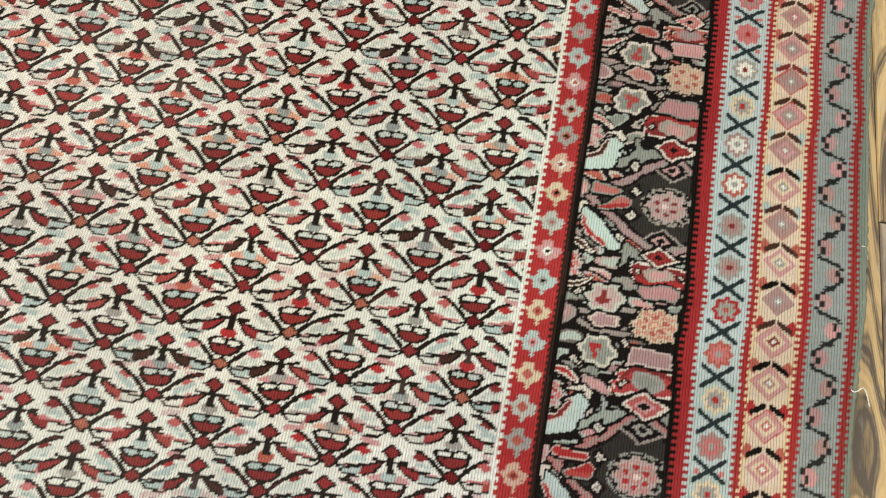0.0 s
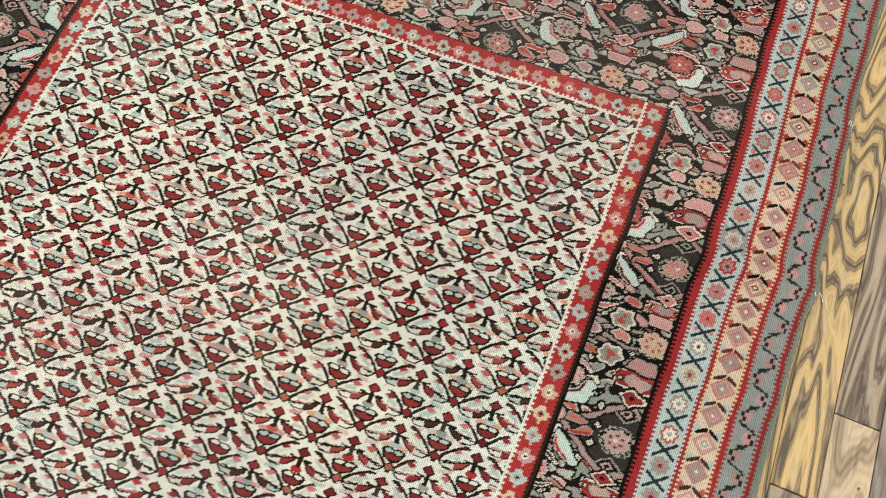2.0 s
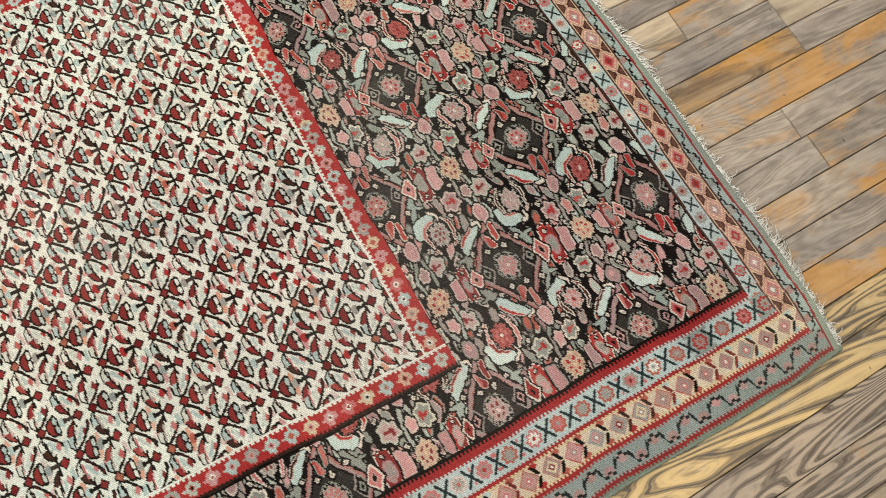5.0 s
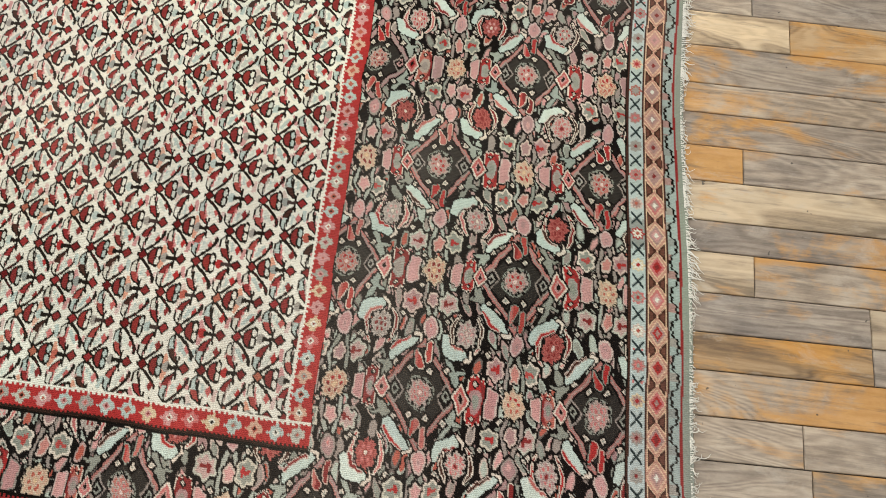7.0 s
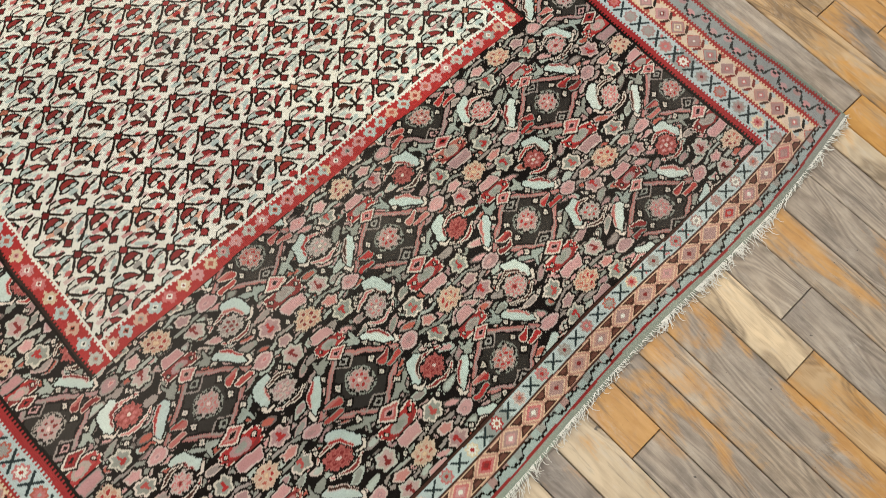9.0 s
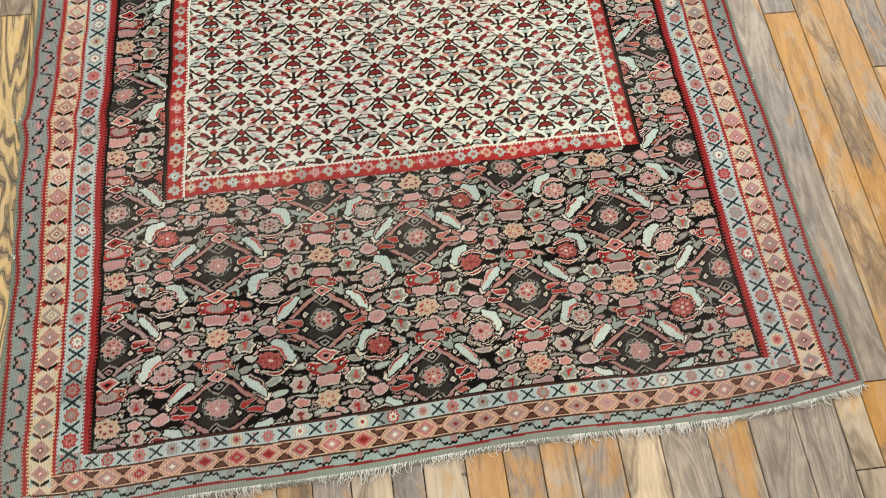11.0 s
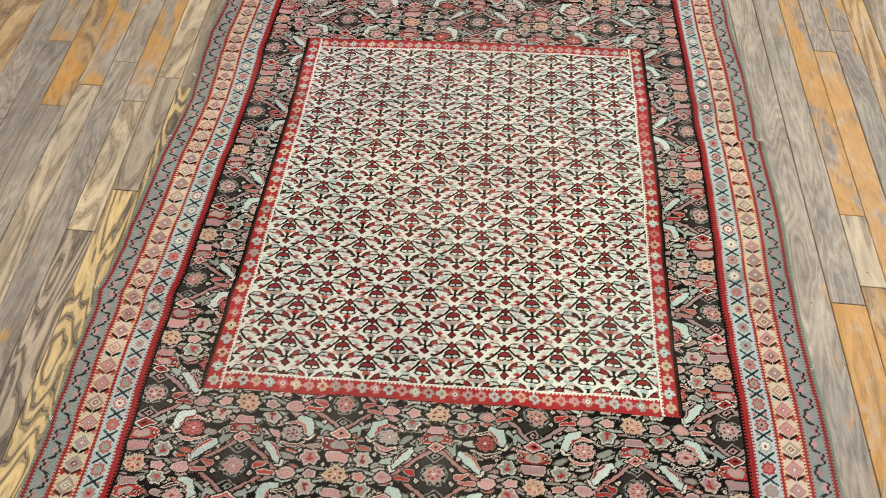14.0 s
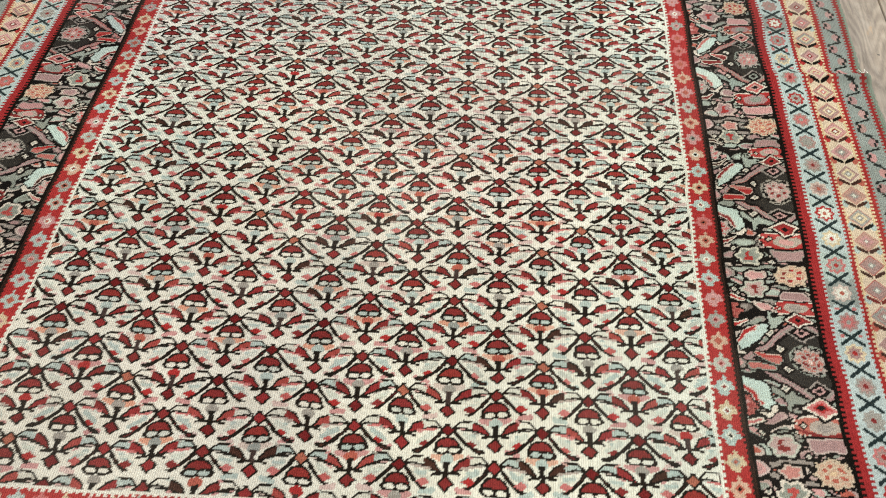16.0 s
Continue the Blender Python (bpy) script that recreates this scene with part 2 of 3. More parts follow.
def sd_lozenge(a, b, ca, cb, ra, rb):
    return (np.abs(a - ca) / ra + np.abs(b - cb) / rb - 1) * ra * rb / math.hypot(ra, rb)


def sd_stroke(a, b, points, widths):
    """A line through the points, its half width changing from point to point."""
    d = np.full(a.shape, 9.0)
    for (ax, ay), (bx, by), w0, w1 in zip(points, points[1:], widths, widths[1:]):
        dx, dy = bx - ax, by - ay
        t = np.clip(((a - ax) * dx + (b - ay) * dy) / (dx * dx + dy * dy), 0, 1)
        d = np.minimum(d, np.hypot(a - ax - t * dx, b - ay - t * dy) - w0 - (w1 - w0) * t)
    return d


def sd_petals(a, b, ca, cb, ra, rb, n, depth):
    """A flower's outline with n lobes."""
    th = np.arctan2((b - cb) / rb, (a - ca) / ra)
    return (np.hypot((a - ca) / ra, (b - cb) / rb) - 1 - depth * np.cos(n * th)) * min(ra, rb)


def chosen(h, colours):
    """One of several colours for each point, by h from 0 to 1."""
    return np.array(colours)[np.minimum((h * len(colours)).astype(int), len(colours) - 1)]


def lay(col, d, *layers):
    """Lays a shape on the dyed points: (grown by, colour or colours of all points), outermost first."""
    for grow, colour in layers:
        m = d < grow
        col[m] = colour[m] if isinstance(colour, np.ndarray) else colour


# the field: rows of red cups under black arms and small winged goblets, each second row half a step aside
FIELD_X, FIELD_Y, FIELD_U0 = 0.1100, 0.0760, 0.0572
inside = window("field")
row_at = 5.89 + 13.45 * (JV - 0.0126) + 1.8 * (JV - 0.0126) ** 2 - 0.38 * (np.clip(JV, -1, 0.15) - 0.02)   # the rows draw closer towards the far end
step_jag = np.repeat(rng.uniform(-1, 1, NV // 2 + 2), 2)[:NV + 1][:, None] * np.ones((1, NU + 1))
fu = (JU + 0.0050 + 0.0275 * (np.clip(JV, -1, 0.3) - 0.05) + 0.0018 * smooth_field(24, 40, 3) + 0.0007 * step_jag)[inside]
fv = (row_at * FIELD_Y + 0.0018 * smooth_field(24, 40, 4))[inside]
col = np.empty((fu.size, 3))
col[:] = IVORY
INK = (0.016, 0.013, 0.010)
for k in (0, 1):
    x, y = fu - FIELD_U0 - k * FIELD_X / 2, fv - k * FIELD_Y / 2
    i, j = np.floor(x / FIELD_X + 0.5), np.floor(y / FIELD_Y + 0.70)
    p, b = x - i * FIELD_X, y - j * FIELD_Y
    a = np.abs(p)
    half = np.sign(p)
    g = b + 0.0385
    h1, h2, h3, h4 = hashed(i, j, k), hashed(i, j, k + 5), hashed(i, j, k + 9), hashed(i, j, half + k + 13)
    # soft patches of faded dye between the motifs
    lay(col, sd_oval(a, b, 0.034, -0.0190, 0.0110, 0.0044), (0, chosen(h4, [GREY, PINK, (0.44, 0.36, 0.31), (0.50, 0.33, 0.30), GREY])))
    lay(col, sd_stroke(a, b, [(0.004, -0.0150), (0.017, -0.0125)], [0.0040, 0.0022]), (0, chosen(h1, [PINK, IVORY, (0.56, 0.34, 0.25), (0.52, 0.44, 0.38), IVORY, (0.55, 0.28, 0.19)])))
    lay(col, sd_oval(a, b, 0.0, -0.0160, 0.0078, 0.0052), (0, chosen(h2, [TEAL, GREY, RUST, TEAL, SLATE, SCARLET, GREY])))
    lay(col, sd_stroke(a, g, [(0.024, 0.0090), (0.036, 0.0095)], [0.0020, 0.0012]), (0, chosen(h3, [TEAL, (0.52, 0.56, 0.48), TEAL, IVORY])))
    lay(col, sd_stroke(a, g, [(0.014, -0.0065), (0.028, -0.0090)], [0.0030, 0.0020]), (0, chosen(h4, [PINK, IVORY, (0.52, 0.40, 0.36), TEAL])))
    lay(col, sd_stroke(a, b, [(0.020, 0.0105), (0.036, 0.0010)], [0.0030, 0.0020]), (0, chosen(h3, [(0.50, 0.54, 0.47), TEAL, (0.50, 0.53, 0.46), (0.44, 0.46, 0.40)])))
    # small red buds at each side of a goblet
    lay(col, sd_lozenge(a, g, 0.0255, 0.0012, 0.0080, 0.0044), (0.0, chosen(h4, [SCARLET, RED, (0.40, 0.10, 0.09), ROSE])))
    # arms falling from the bud and framing the cup
    arm = [(0.0050, 0.0165), (0.0120, 0.0085), (0.0205, 0.0008), (0.0285, -0.0046), (0.0360, -0.0078), (0.0415, -0.0082)]
    lay(col, sd_stroke(a, b, arm, [0.0019, 0.0023, 0.0020, 0.0019, 0.0029, 0.0018]), (0, INK), (-0.0020, chosen(h2, [BROWN, (0.10, 0.02, 0.02), INK])))
    # flare and bud on top
    lay(col, np.maximum(a - 0.0027 - 0.36 * np.abs(b - 0.0210), np.abs(b - 0.0235) - 0.0050), (0, INK))
    lay(col, sd_lozenge(a, b, 0, 0.0150, 0.0102, 0.0080), (0.0, INK), (-0.0019, chosen(h3, [RED, RED, (0.24, 0.03, 0.03), (0.13, 0.015, 0.015), (0.33, 0.11, 0.07)])))
    # the cup: a red dome on two pale lobes
    dome = np.maximum(sd_oval(a, b, 0.0, -0.0044, 0.0134, 0.0104), -0.0044 - b)
    lay(col, dome, (0.0020, INK), (-0.0004, chosen(h1, [RED, (0.21, 0.032, 0.030), (0.24, 0.036, 0.030), RED])))
    lobes = sd_oval(a, b, 0.0070, -0.0066, 0.0070, 0.0030)
    lay(col, lobes, (0.0016, INK), (-0.0004, chosen(h2, [IVORY, TEAL, (0.46, 0.49, 0.43), IVORY])))
    # the goblet: red foot, black stem, crossed bars, two long curled leaves with a red heart
    leaf = sd_stroke(a, g, [(0.0080, 0.0110), (0.0170, 0.0170), (0.0280, 0.0212), (0.0390, 0.0222), (0.0470, 0.0185)], [0.0022, 0.0052, 0.0056, 0.0042, 0.0020])
    lay(col, leaf, (0, INK), (-0.0022, np.where((a < 0.0265)[:, None], chosen(h4, [RED, (0.23, 0.03, 0.03), (0.30, 0.06, 0.05), BROWN]), chosen(h3, [IVORY, TEAL, (0.54, 0.54, 0.46)]))))
    lay(col, sd_stroke(a, g, [(0.0180, 0.0135), (0.0300, 0.0155), (0.0400, 0.0158)], [0.0012, 0.0011, 0.0008]), (0, chosen(h1, [INK, (0.36, 0.30, 0.26), INK, ROSE])))
    lay(col, np.abs(g - 0.0098 + 0.12 * a) - 0.0014 + 9.0 * (a > 0.0165), (0, INK))
    lay(col, np.maximum(a - 0.0029 - 0.25 * np.clip(g - 0.0150, 0, 1), np.abs(g - 0.0110) - 0.0095), (0, chosen(h1, [INK, INK, (0.05, 0.035, 0.03), INK])))
    lay(col, sd_lozenge(a, g, 0, -0.0005, 0.0104, 0.0084), (0, INK), (-0.0020, chosen(h2, [RED, RED, (0.24, 0.03, 0.03), (0.15, 0.02, 0.02)])))
    # scattered short dashes of thinned dye
    for n, (ca, cb, la) in enumerate(((0.0300, 0.0130, 0.0050), (0.0240, -0.0125, 0.0050))):
        lay(col, sd_stroke(a, b, [(ca, cb), (ca + la, cb - 0.0022)], [0.0013, 0.0009]), (0, chosen(hashed(i + n, j, half + k), [PINK, IVORY, (0.48, 0.52, 0.45), (0.50, 0.32, 0.28), GREY])))
C[inside] = col

# the red band: small stepped flowers on red, a toothed inner edge
inside = window("red_band")
paint(inside, SCARLET)
for part_end, step in ((False, 0.0305), (True, 0.0260)):
    m = inside & (at_end == part_end)
    i = np.floor(along / step + 0.5)
    a, b = along - i * step, (across - 0.5) * 0.038
    h = hashed(i, np.sign(JU) * 2 + part_end, 3)
    shape = np.abs(a) + np.abs(b) < 0.0125 + 0.0028 * (np.floor(a / 0.0038) % 2) - 0.002 * (np.floor(b / 0.0038) % 2)
    pick(m & shape, h, [(0.52, 0.42, 0.28), TEAL, GREY, PINK, (0.50, 0.33, 0.24), ROSE, (0.40, 0.40, 0.34), TEAL])
    pick(m & lozenge(a, b, 0, 0, 0.0055, 0.0055), hashed(i, 5, 8), [RUST, GREY, IVORY, PINK])
    pick(m & lozenge(a, b, 0, 0, 0.0025, 0.0030), hashed(i, 6, 2), [RED, BLACK, RUST])
paint(inside & (across < 0.09 + 0.07 * (np.floor(along / 0.0038) % 2)), IVORY)
paint(inside & ~at_end & (across > 0.90 - 0.05 * (np.arange(NV + 1)[:, None] % 4 < 2)), (0.030, 0.016, 0.012))

# the dark border: rows of lozenges, rosettes, palmettes and curled pale leaves on black
GRID_X, GRID_Y = 0.370, 0.262
inside = window("border")
tear = np.repeat(rng.uniform(-1, 1, (NV // 3 + 2, 60)), 3, 0)[:NV + 1][:, np.minimum(((U + HU) / (2 * HU) * 60).astype(int)[0], 59)]
bu = (JU + 0.0040 * smooth_field(14, 20, 11) + 0.0026 * smooth_field(80, 120, 12) + 0.0015 * tear + 0.0005 * step_jag)[inside]
bv = (JV + 0.0040 * smooth_field(14, 20, 13) + 0.0028 * smooth_field(90, 80, 14))[inside]
col = np.empty((bu.size, 3))
col[:] = (0.011, 0.009, 0.008)
DARK = (0.011, 0.009, 0.008)
BONE, SAGE, MINT = (0.60, 0.53, 0.44), (0.235, 0.245, 0.205), (0.44, 0.52, 0.46)
MAUVE, TAUPE, BLUSH = (0.33, 0.205, 0.195), (0.275, 0.235, 0.205), (0.50, 0.27, 0.25)


def white_eye(a, f, ca, cf, r):
    """A black square with a pale spot."""
    lay(col, sd_lozenge(a, f, ca, cf, 2.2 * r, 2.1 * r), (0.0, DARK), (-0.72 * r, BONE), (-1.12 * r, SAGE))


def cup_flower(a, f, ca, cf, r, h, up):
    """A pale lobed flower with a red mark in its heart."""
    d = sd_petals(a, f, ca, cf, r, 0.85 * r, 6, 0.13)
    lay(col, d, (0.0030, DARK), (0.0, chosen(h, [(0.50, 0.47, 0.38), (0.42, 0.42, 0.35), BONE, (0.50, 0.38, 0.33)])),
        (-0.0032, chosen(h, [SAGE, (0.42, 0.30, 0.27), SAGE, MAUVE])))
    mark = np.minimum(np.maximum(np.abs(a - ca) - 0.0022, np.abs(f - cf) - 0.0070), np.maximum(np.abs(a - ca) - 0.0056, np.abs(f - cf - up * 0.0036) - 0.0024))
    lay(col, mark, (0, chosen(h, [SCARLET, RED, (0.38, 0.07, 0.06), SCARLET])))


def rosette(a, f, ca, cf, ra, rb, rim, body, petal, eye):
    """A round flower: rim, body, six drop petals and an eye."""
    d = sd_petals(a, f, ca, cf, ra, rb, 8, 0.09) + 0.0009 * np.sign(np.sin(a * 900) * np.sin(f * 900))
    lay(col, d, (0.0030, DARK), (0.0, rim), (-0.0030, body))
    for q in range(6):
        th = q * math.pi / 3 + 0.5
        ring = sd_oval(a, f, ca + 0.50 * ra * math.cos(th), cf + 0.50 * rb * math.sin(th), 0.25 * ra, 0.23 * rb)
        lay(col, ring, (0.0, rim), (-0.0014, petal))
    lay(col, sd_oval(a, f, ca, cf, 0.17 * ra, 0.17 * rb), (0, eye))


for k in (0, 1):
    # small odd leaves and buds that fill the ground between the figures
    gx_, gy_ = ((0.036, 0.024), (0.031, 0.021))[k]
    x, y = bu + 0.013 * k, bv + 0.011 * k
    j = np.floor(y / gy_ + 0.5)
    x = x + (j % 2) * gx_ / 2
    i = np.floor(x / gx_ + 0.5)
    h, h2 = hashed(i, j, k + 50), hashed(i, j, k + 60)
    a, b = x - i * gx_, y - j * gy_ + (h - 0.5) * 0.9 * (x - i * gx_)
    d = sd_oval(a, b, 0.0, 0.0, 0.0150, 0.0062) + 9.0 * (hashed(i, j, k + 80) > 0.88)
    lay(col, d, (0.0026, DARK), (0.0, chosen(h2, [TAUPE, SAGE, (0.40, 0.28, 0.25), (0.48, 0.40, 0.34), (0.36, 0.40, 0.34), (0.14, 0.115, 0.10)])), (-0.0018, chosen(h, [SAGE, MAUVE, (0.36, 0.40, 0.34), TAUPE, RUST, BLUSH])))

for k in (0, 1):
    x, y = bu - k * GRID_X / 2, bv + 0.683 - k * GRID_Y / 2
    i, j = np.floor(x / GRID_X + 0.5), np.floor(y / GRID_Y + 0.5)
    p, f = x - i * GRID_X, -(y - j * GRID_Y)         # f runs towards the near end
    a, c = np.abs(p), np.abs(f)
    q = np.sign(p) * 3 + np.sign(f)
    h1, h2, h3, h4, h5 = hashed(i, j, k), hashed(i, j, k + 3), hashed(i, j, q + k), hashed(i, j, q + 20 + k), hashed(i, j, q + 40 + k)
    # sage leaves that hug the lozenge from outside
    for cf, s_ in ((0.048, 1), (-0.043, -1)):
        leaf = np.minimum(sd_stroke(a, f, [(0.010, cf + s_ * 0.012), (0.030, cf + s_ * 0.004), (0.056, cf - s_ * 0.008)], [0.0030, 0.0052, 0.0036]),
                          sd_stroke(a, f, [(0.034, cf), (0.037, cf + s_ * 0.018)], [0.0050, 0.0016]))
        lay(col, leaf, (0.0024, DARK), (0.0, chosen(h4, [(0.30, 0.33, 0.28), SAGE, (0.26, 0.30, 0.26)])))
    # slim stems from the long buds to the yellow rosettes, with a pink bud between them
    d = GRID_X / 2 - a
    for s_ in (-1, 1):
        lay(col, sd_stroke(d, f, [(0.020, 0.012 + s_ * 0.012), (0.042, 0.011 + s_ * 0.0135), (0.074, 0.010 + s_ * 0.004)], [0.0022, 0.0026, 0.0030]),
            (0.0022, DARK), (0.0, chosen(h5, [SAGE, TAUPE, (0.33, 0.35, 0.30)])))
    lay(col, sd_petals(d, f, 0.046, 0.011, 0.0130, 0.0085, 5, 0.12), (0.0026, DARK), (0.0, (0.50, 0.40, 0.34)), (-0.0022, chosen(h4, [BLUSH, (0.46, 0.20, 0.17), MAUVE])))
    # long pink buds beside the lozenge
    bud = sd_oval(a, f, 0.0945, 0.010, 0.0205, 0.0108) + 0.10 * np.abs(a - 0.0945)
    lay(col, bud, (0.0024, DARK), (0.0, chosen(h1, [(0.48, 0.36, 0.33), TAUPE, (0.50, 0.40, 0.35)])), (-0.0024, chosen(h3, [(0.46, 0.26, 0.245), MAUVE, (0.42, 0.23, 0.22), BLUSH])))
    lay(col, sd_oval(a, f, 0.097, 0.010, 0.0060, 0.0032), (0.0, chosen(h4, [(0.52, 0.33, 0.30), MAUVE, (0.50, 0.30, 0.28)])), (-0.0016, chosen(h5, [MAUVE, BLUSH, ROSE])))
    # the round flower at the quarter points, a curl over and under it
    for cf in (0.0655, -0.0655):
        far = hashed(i + np.floor(cf), j, np.sign(p) + k + 90)
        warm = far > 0.70
        rim = np.where(warm[:, None], np.array((0.34, 0.10, 0.085)), np.array((0.42, 0.37, 0.32)))
        body = np.where(warm[:, None], np.array((0.25, 0.050, 0.045)), chosen(far, [MAUVE, ROSE, TAUPE, (0.40, 0.22, 0.20)]))
        for s_ in (-1, 1):
            curl = sd_stroke(a, f, [(0.066, cf + s_ * 0.014), (0.078, cf + s_ * 0.021), (0.093, cf + s_ * 0.0235), (0.108, cf + s_ * 0.019)], [0.0020, 0.0034, 0.0034, 0.0020])
            lay(col, curl, (0.0020, DARK), (0.0, BONE), (-0.0016, chosen(h5, [RED, SCARLET, BROWN, ROSE])))
        rosette(a, f, 0.0925, cf, 0.0200, 0.0150, rim, body, chosen(h3, [SCARLET, ROSE, RED, BLUSH]), chosen(h4, [BONE, (0.58, 0.46, 0.40), RED]))
    # pale sickle leaves, one to each side of the round flower, with a red vein and a white hook
    for sickle, vein, hook in (
            ([(0.083, 0.0340), (0.068, 0.0420), (0.0600, 0.0600), (0.0545, 0.0690)], [(0.088, 0.0400), (0.0745, 0.0470), (0.0670, 0.0620)], [(0.0515, 0.0660), (0.0590, 0.0745), (0.0690, 0.0730)]),
            ([(0.0480, -0.0400), (0.0600, -0.0330), (0.0740, -0.0180), (0.0800, -0.0080)], [(0.0560, -0.0430), (0.0700, -0.0330), (0.0800, -0.0180)], [(0.0860, -0.0120), (0.0830, -0.0030), (0.0740, -0.0020)])):
        blade = sd_stroke(a, f, sickle, [0.0062, 0.0098, 0.0080, 0.0022])
        lay(col, blade, (0.0028, DARK), (0.0, chosen(h3, [MINT, (0.50, 0.57, 0.50), (0.42, 0.50, 0.45), MINT])))
        lay(col, sd_stroke(a, f, vein, [0.0016, 0.0022, 0.0012]), (0.0014, (0.52, 0.42, 0.36)), (0.0, chosen(h4, [RED, SCARLET, BROWN, (0.40, 0.13, 0.11)])))
        lay(col, sd_stroke(a, f, hook, [0.0024, 0.0022, 0.0010]), (0.0018, DARK), (0.0, BONE))
    # the lozenge: double frame, eyes, triangles, red arrow leaves in its sides, a rosette
    frame_d = sd_lozenge(a, f, 0.0, 0.004, 0.078, 0.055)
    lay(col, frame_d, (0.0038, DARK), (0.0016, chosen(h1, [(0.38, 0.16, 0.14), MAUVE, (0.34, 0.15, 0.13)])), (-0.0018, TAUPE), (-0.0034, chosen(h2, [(0.36, 0.17, 0.15), MAUVE])), (-0.0052, DARK), (-0.0085, (0.032, 0.028, 0.024)))
    lay(col, sd_oval(a, f, 0.0, 0.003, 0.0250, 0.0205), (0.0, chosen(h2, [SAGE, (0.29, 0.265, 0.225), SAGE])))
    for cf in (-0.033, 0.042):
        lay(col, sd_lozenge(a, f, 0.0, cf, 0.0200, 0.0135), (0.0, TAUPE), (-0.0022, DARK), (-0.0060, chosen(h1, [GREY, (0.44, 0.26, 0.24), SAGE])), (-0.0084, DARK))
    arrow = np.minimum(sd_stroke(a, f, [(0.042, 0.002), (0.062, -0.004)], [0.0070, 0.0026]), sd_stroke(a, f, [(0.048, 0.013), (0.072, 0.013)], [0.0040, 0.0050]))
    lay(col, arrow, (0.0022, DARK), (0.0, chosen(h4, [(0.46, 0.34, 0.28), SAGE, BONE])), (-0.0014, chosen(h3, [SCARLET, RED, (0.36, 0.06, 0.05), (0.40, 0.13, 0.11)])))
    for ca, cf, r in ((0.0325, -0.0105, 0.0042), (0.0325, 0.0150, 0.0042), (0.0380, 0.0400, 0.0042), (0.0400, -0.0330, 0.0038)):
        white_eye(a, f, ca, cf, r)
    rosette(a, f, 0.0, 0.003, 0.0190, 0.0160, (0.36, 0.30, 0.26), chosen(h2, [(0.42, 0.20, 0.18), (0.44, 0.26, 0.24), (0.40, 0.15, 0.12)]), chosen(h1, [SCARLET, RED, ROSE]), (0.60, 0.48, 0.42))
    # palmettes: below the lozenge a diamond, red wings and a pink foot; above it the same, smaller
    for cf, s_, size in ((0.064, 1, 1.0), (-0.050, -1, 0.82)):
        g = (f - cf) * s_ / size
        w = a / size
        hh = h2 if s_ > 0 else h1
        wing = np.maximum(w - 0.0345 + 0.45 * np.abs(g - 0.019) + 0.0022 * np.sign(np.sin(g * 800)), np.abs(g - 0.0215) - 0.0125)
        lay(col, wing, (0.0032, DARK), (0.0, BONE), (-0.0022, chosen(hh, [SCARLET, (0.36, 0.055, 0.05), RED, (0.38, 0.12, 0.09)])))
        lay(col, sd_oval(w, g, 0.0, 0.0220, 0.0170, 0.0090), (0.0, chosen(h1, [GREY, (0.36, 0.30, 0.25), MAUVE])), (-0.0040, chosen(h2, [SAGE, BLUSH, TAUPE])))
        lay(col, sd_stroke(w, g, [(0.0, 0.0330), (0.016, 0.0310), (0.029, 0.0250)], [0.0022, 0.0024, 0.0012]), (0, chosen(hh, [RED, SCARLET, RED])))
        white_eye(w, g, 0.0235, 0.0200, 0.0026)
        lay(col, sd_lozenge(w, g, 0.0, 0.0, 0.0215, 0.0135), (0.0030, DARK), (0.0, BONE), (-0.0024, chosen(hh, [(0.40, 0.10, 0.09), RED, ROSE])), (-0.0060, chosen(h1, [BLUSH, SCARLET, (0.44, 0.26, 0.22)])), (-0.0082, DARK))
        tulip = np.maximum(w - 0.0225 + 0.55 * np.clip(g - 0.0440, 0, 1), np.abs(g - 0.0450) - 0.0092)
        lay(col, tulip, (0.0028, DARK), (0.0, chosen(h2, [(0.50, 0.40, 0.35), TAUPE, (0.46, 0.36, 0.32)])), (-0.0020, chosen(h1, [(0.47, 0.26, 0.245), MAUVE, (0.42, 0.22, 0.21), BLUSH])))
        cup_flower(a, f, 0.0500, cf + s_ * 0.0465, 0.0165, h4, s_)
    # the yellow rosette half way to the next lozenge in the row
    rosette(d, f, 0.0, 0.011, 0.0215, 0.0165, (0.50, 0.40, 0.29), chosen(hashed(i + (p > 0), j, k + 33), [(0.45, 0.25, 0.17), (0.46, 0.20, 0.14), (0.48, 0.31, 0.22)]), chosen(h5, [SCARLET, RUST, RED]), (0.58, 0.42, 0.26))
    for ca, cf in ((0.112, 0.040), (0.070, 0.098), (0.118, -0.034), (0.024, 0.122), (0.076, -0.096)):
        white_eye(a, f, ca, cf, 0.0034)
C[inside] = col
paint(inside & (0.580 - np.abs(JU) < 0.005), BLACK)
paint(inside & (0.991 - np.abs(JV) < 0.002), BLACK)
paint(inside & at_end & (np.abs(JU) > 0.566), BLACK)
paint(inside & (np.abs(JU) < 0.470) & (np.abs(JV) < 0.538), BLACK)

# toothed red line
inside = window("tooth")
paint(inside, (0.28, 0.027, 0.027))
paint(inside & at_end, BROWN)
tooth = np.where(at_end, np.floor(along / 0.0042) % 2, (np.arange(NV + 1)[:, None] % 4 < 2) * 1.0)
paint(inside & ~at_end & (across > 0.78) & (tooth > 0), BLUE)
paint(inside & ~at_end & (across < 0.26) & (tooth > 0), BLACK)

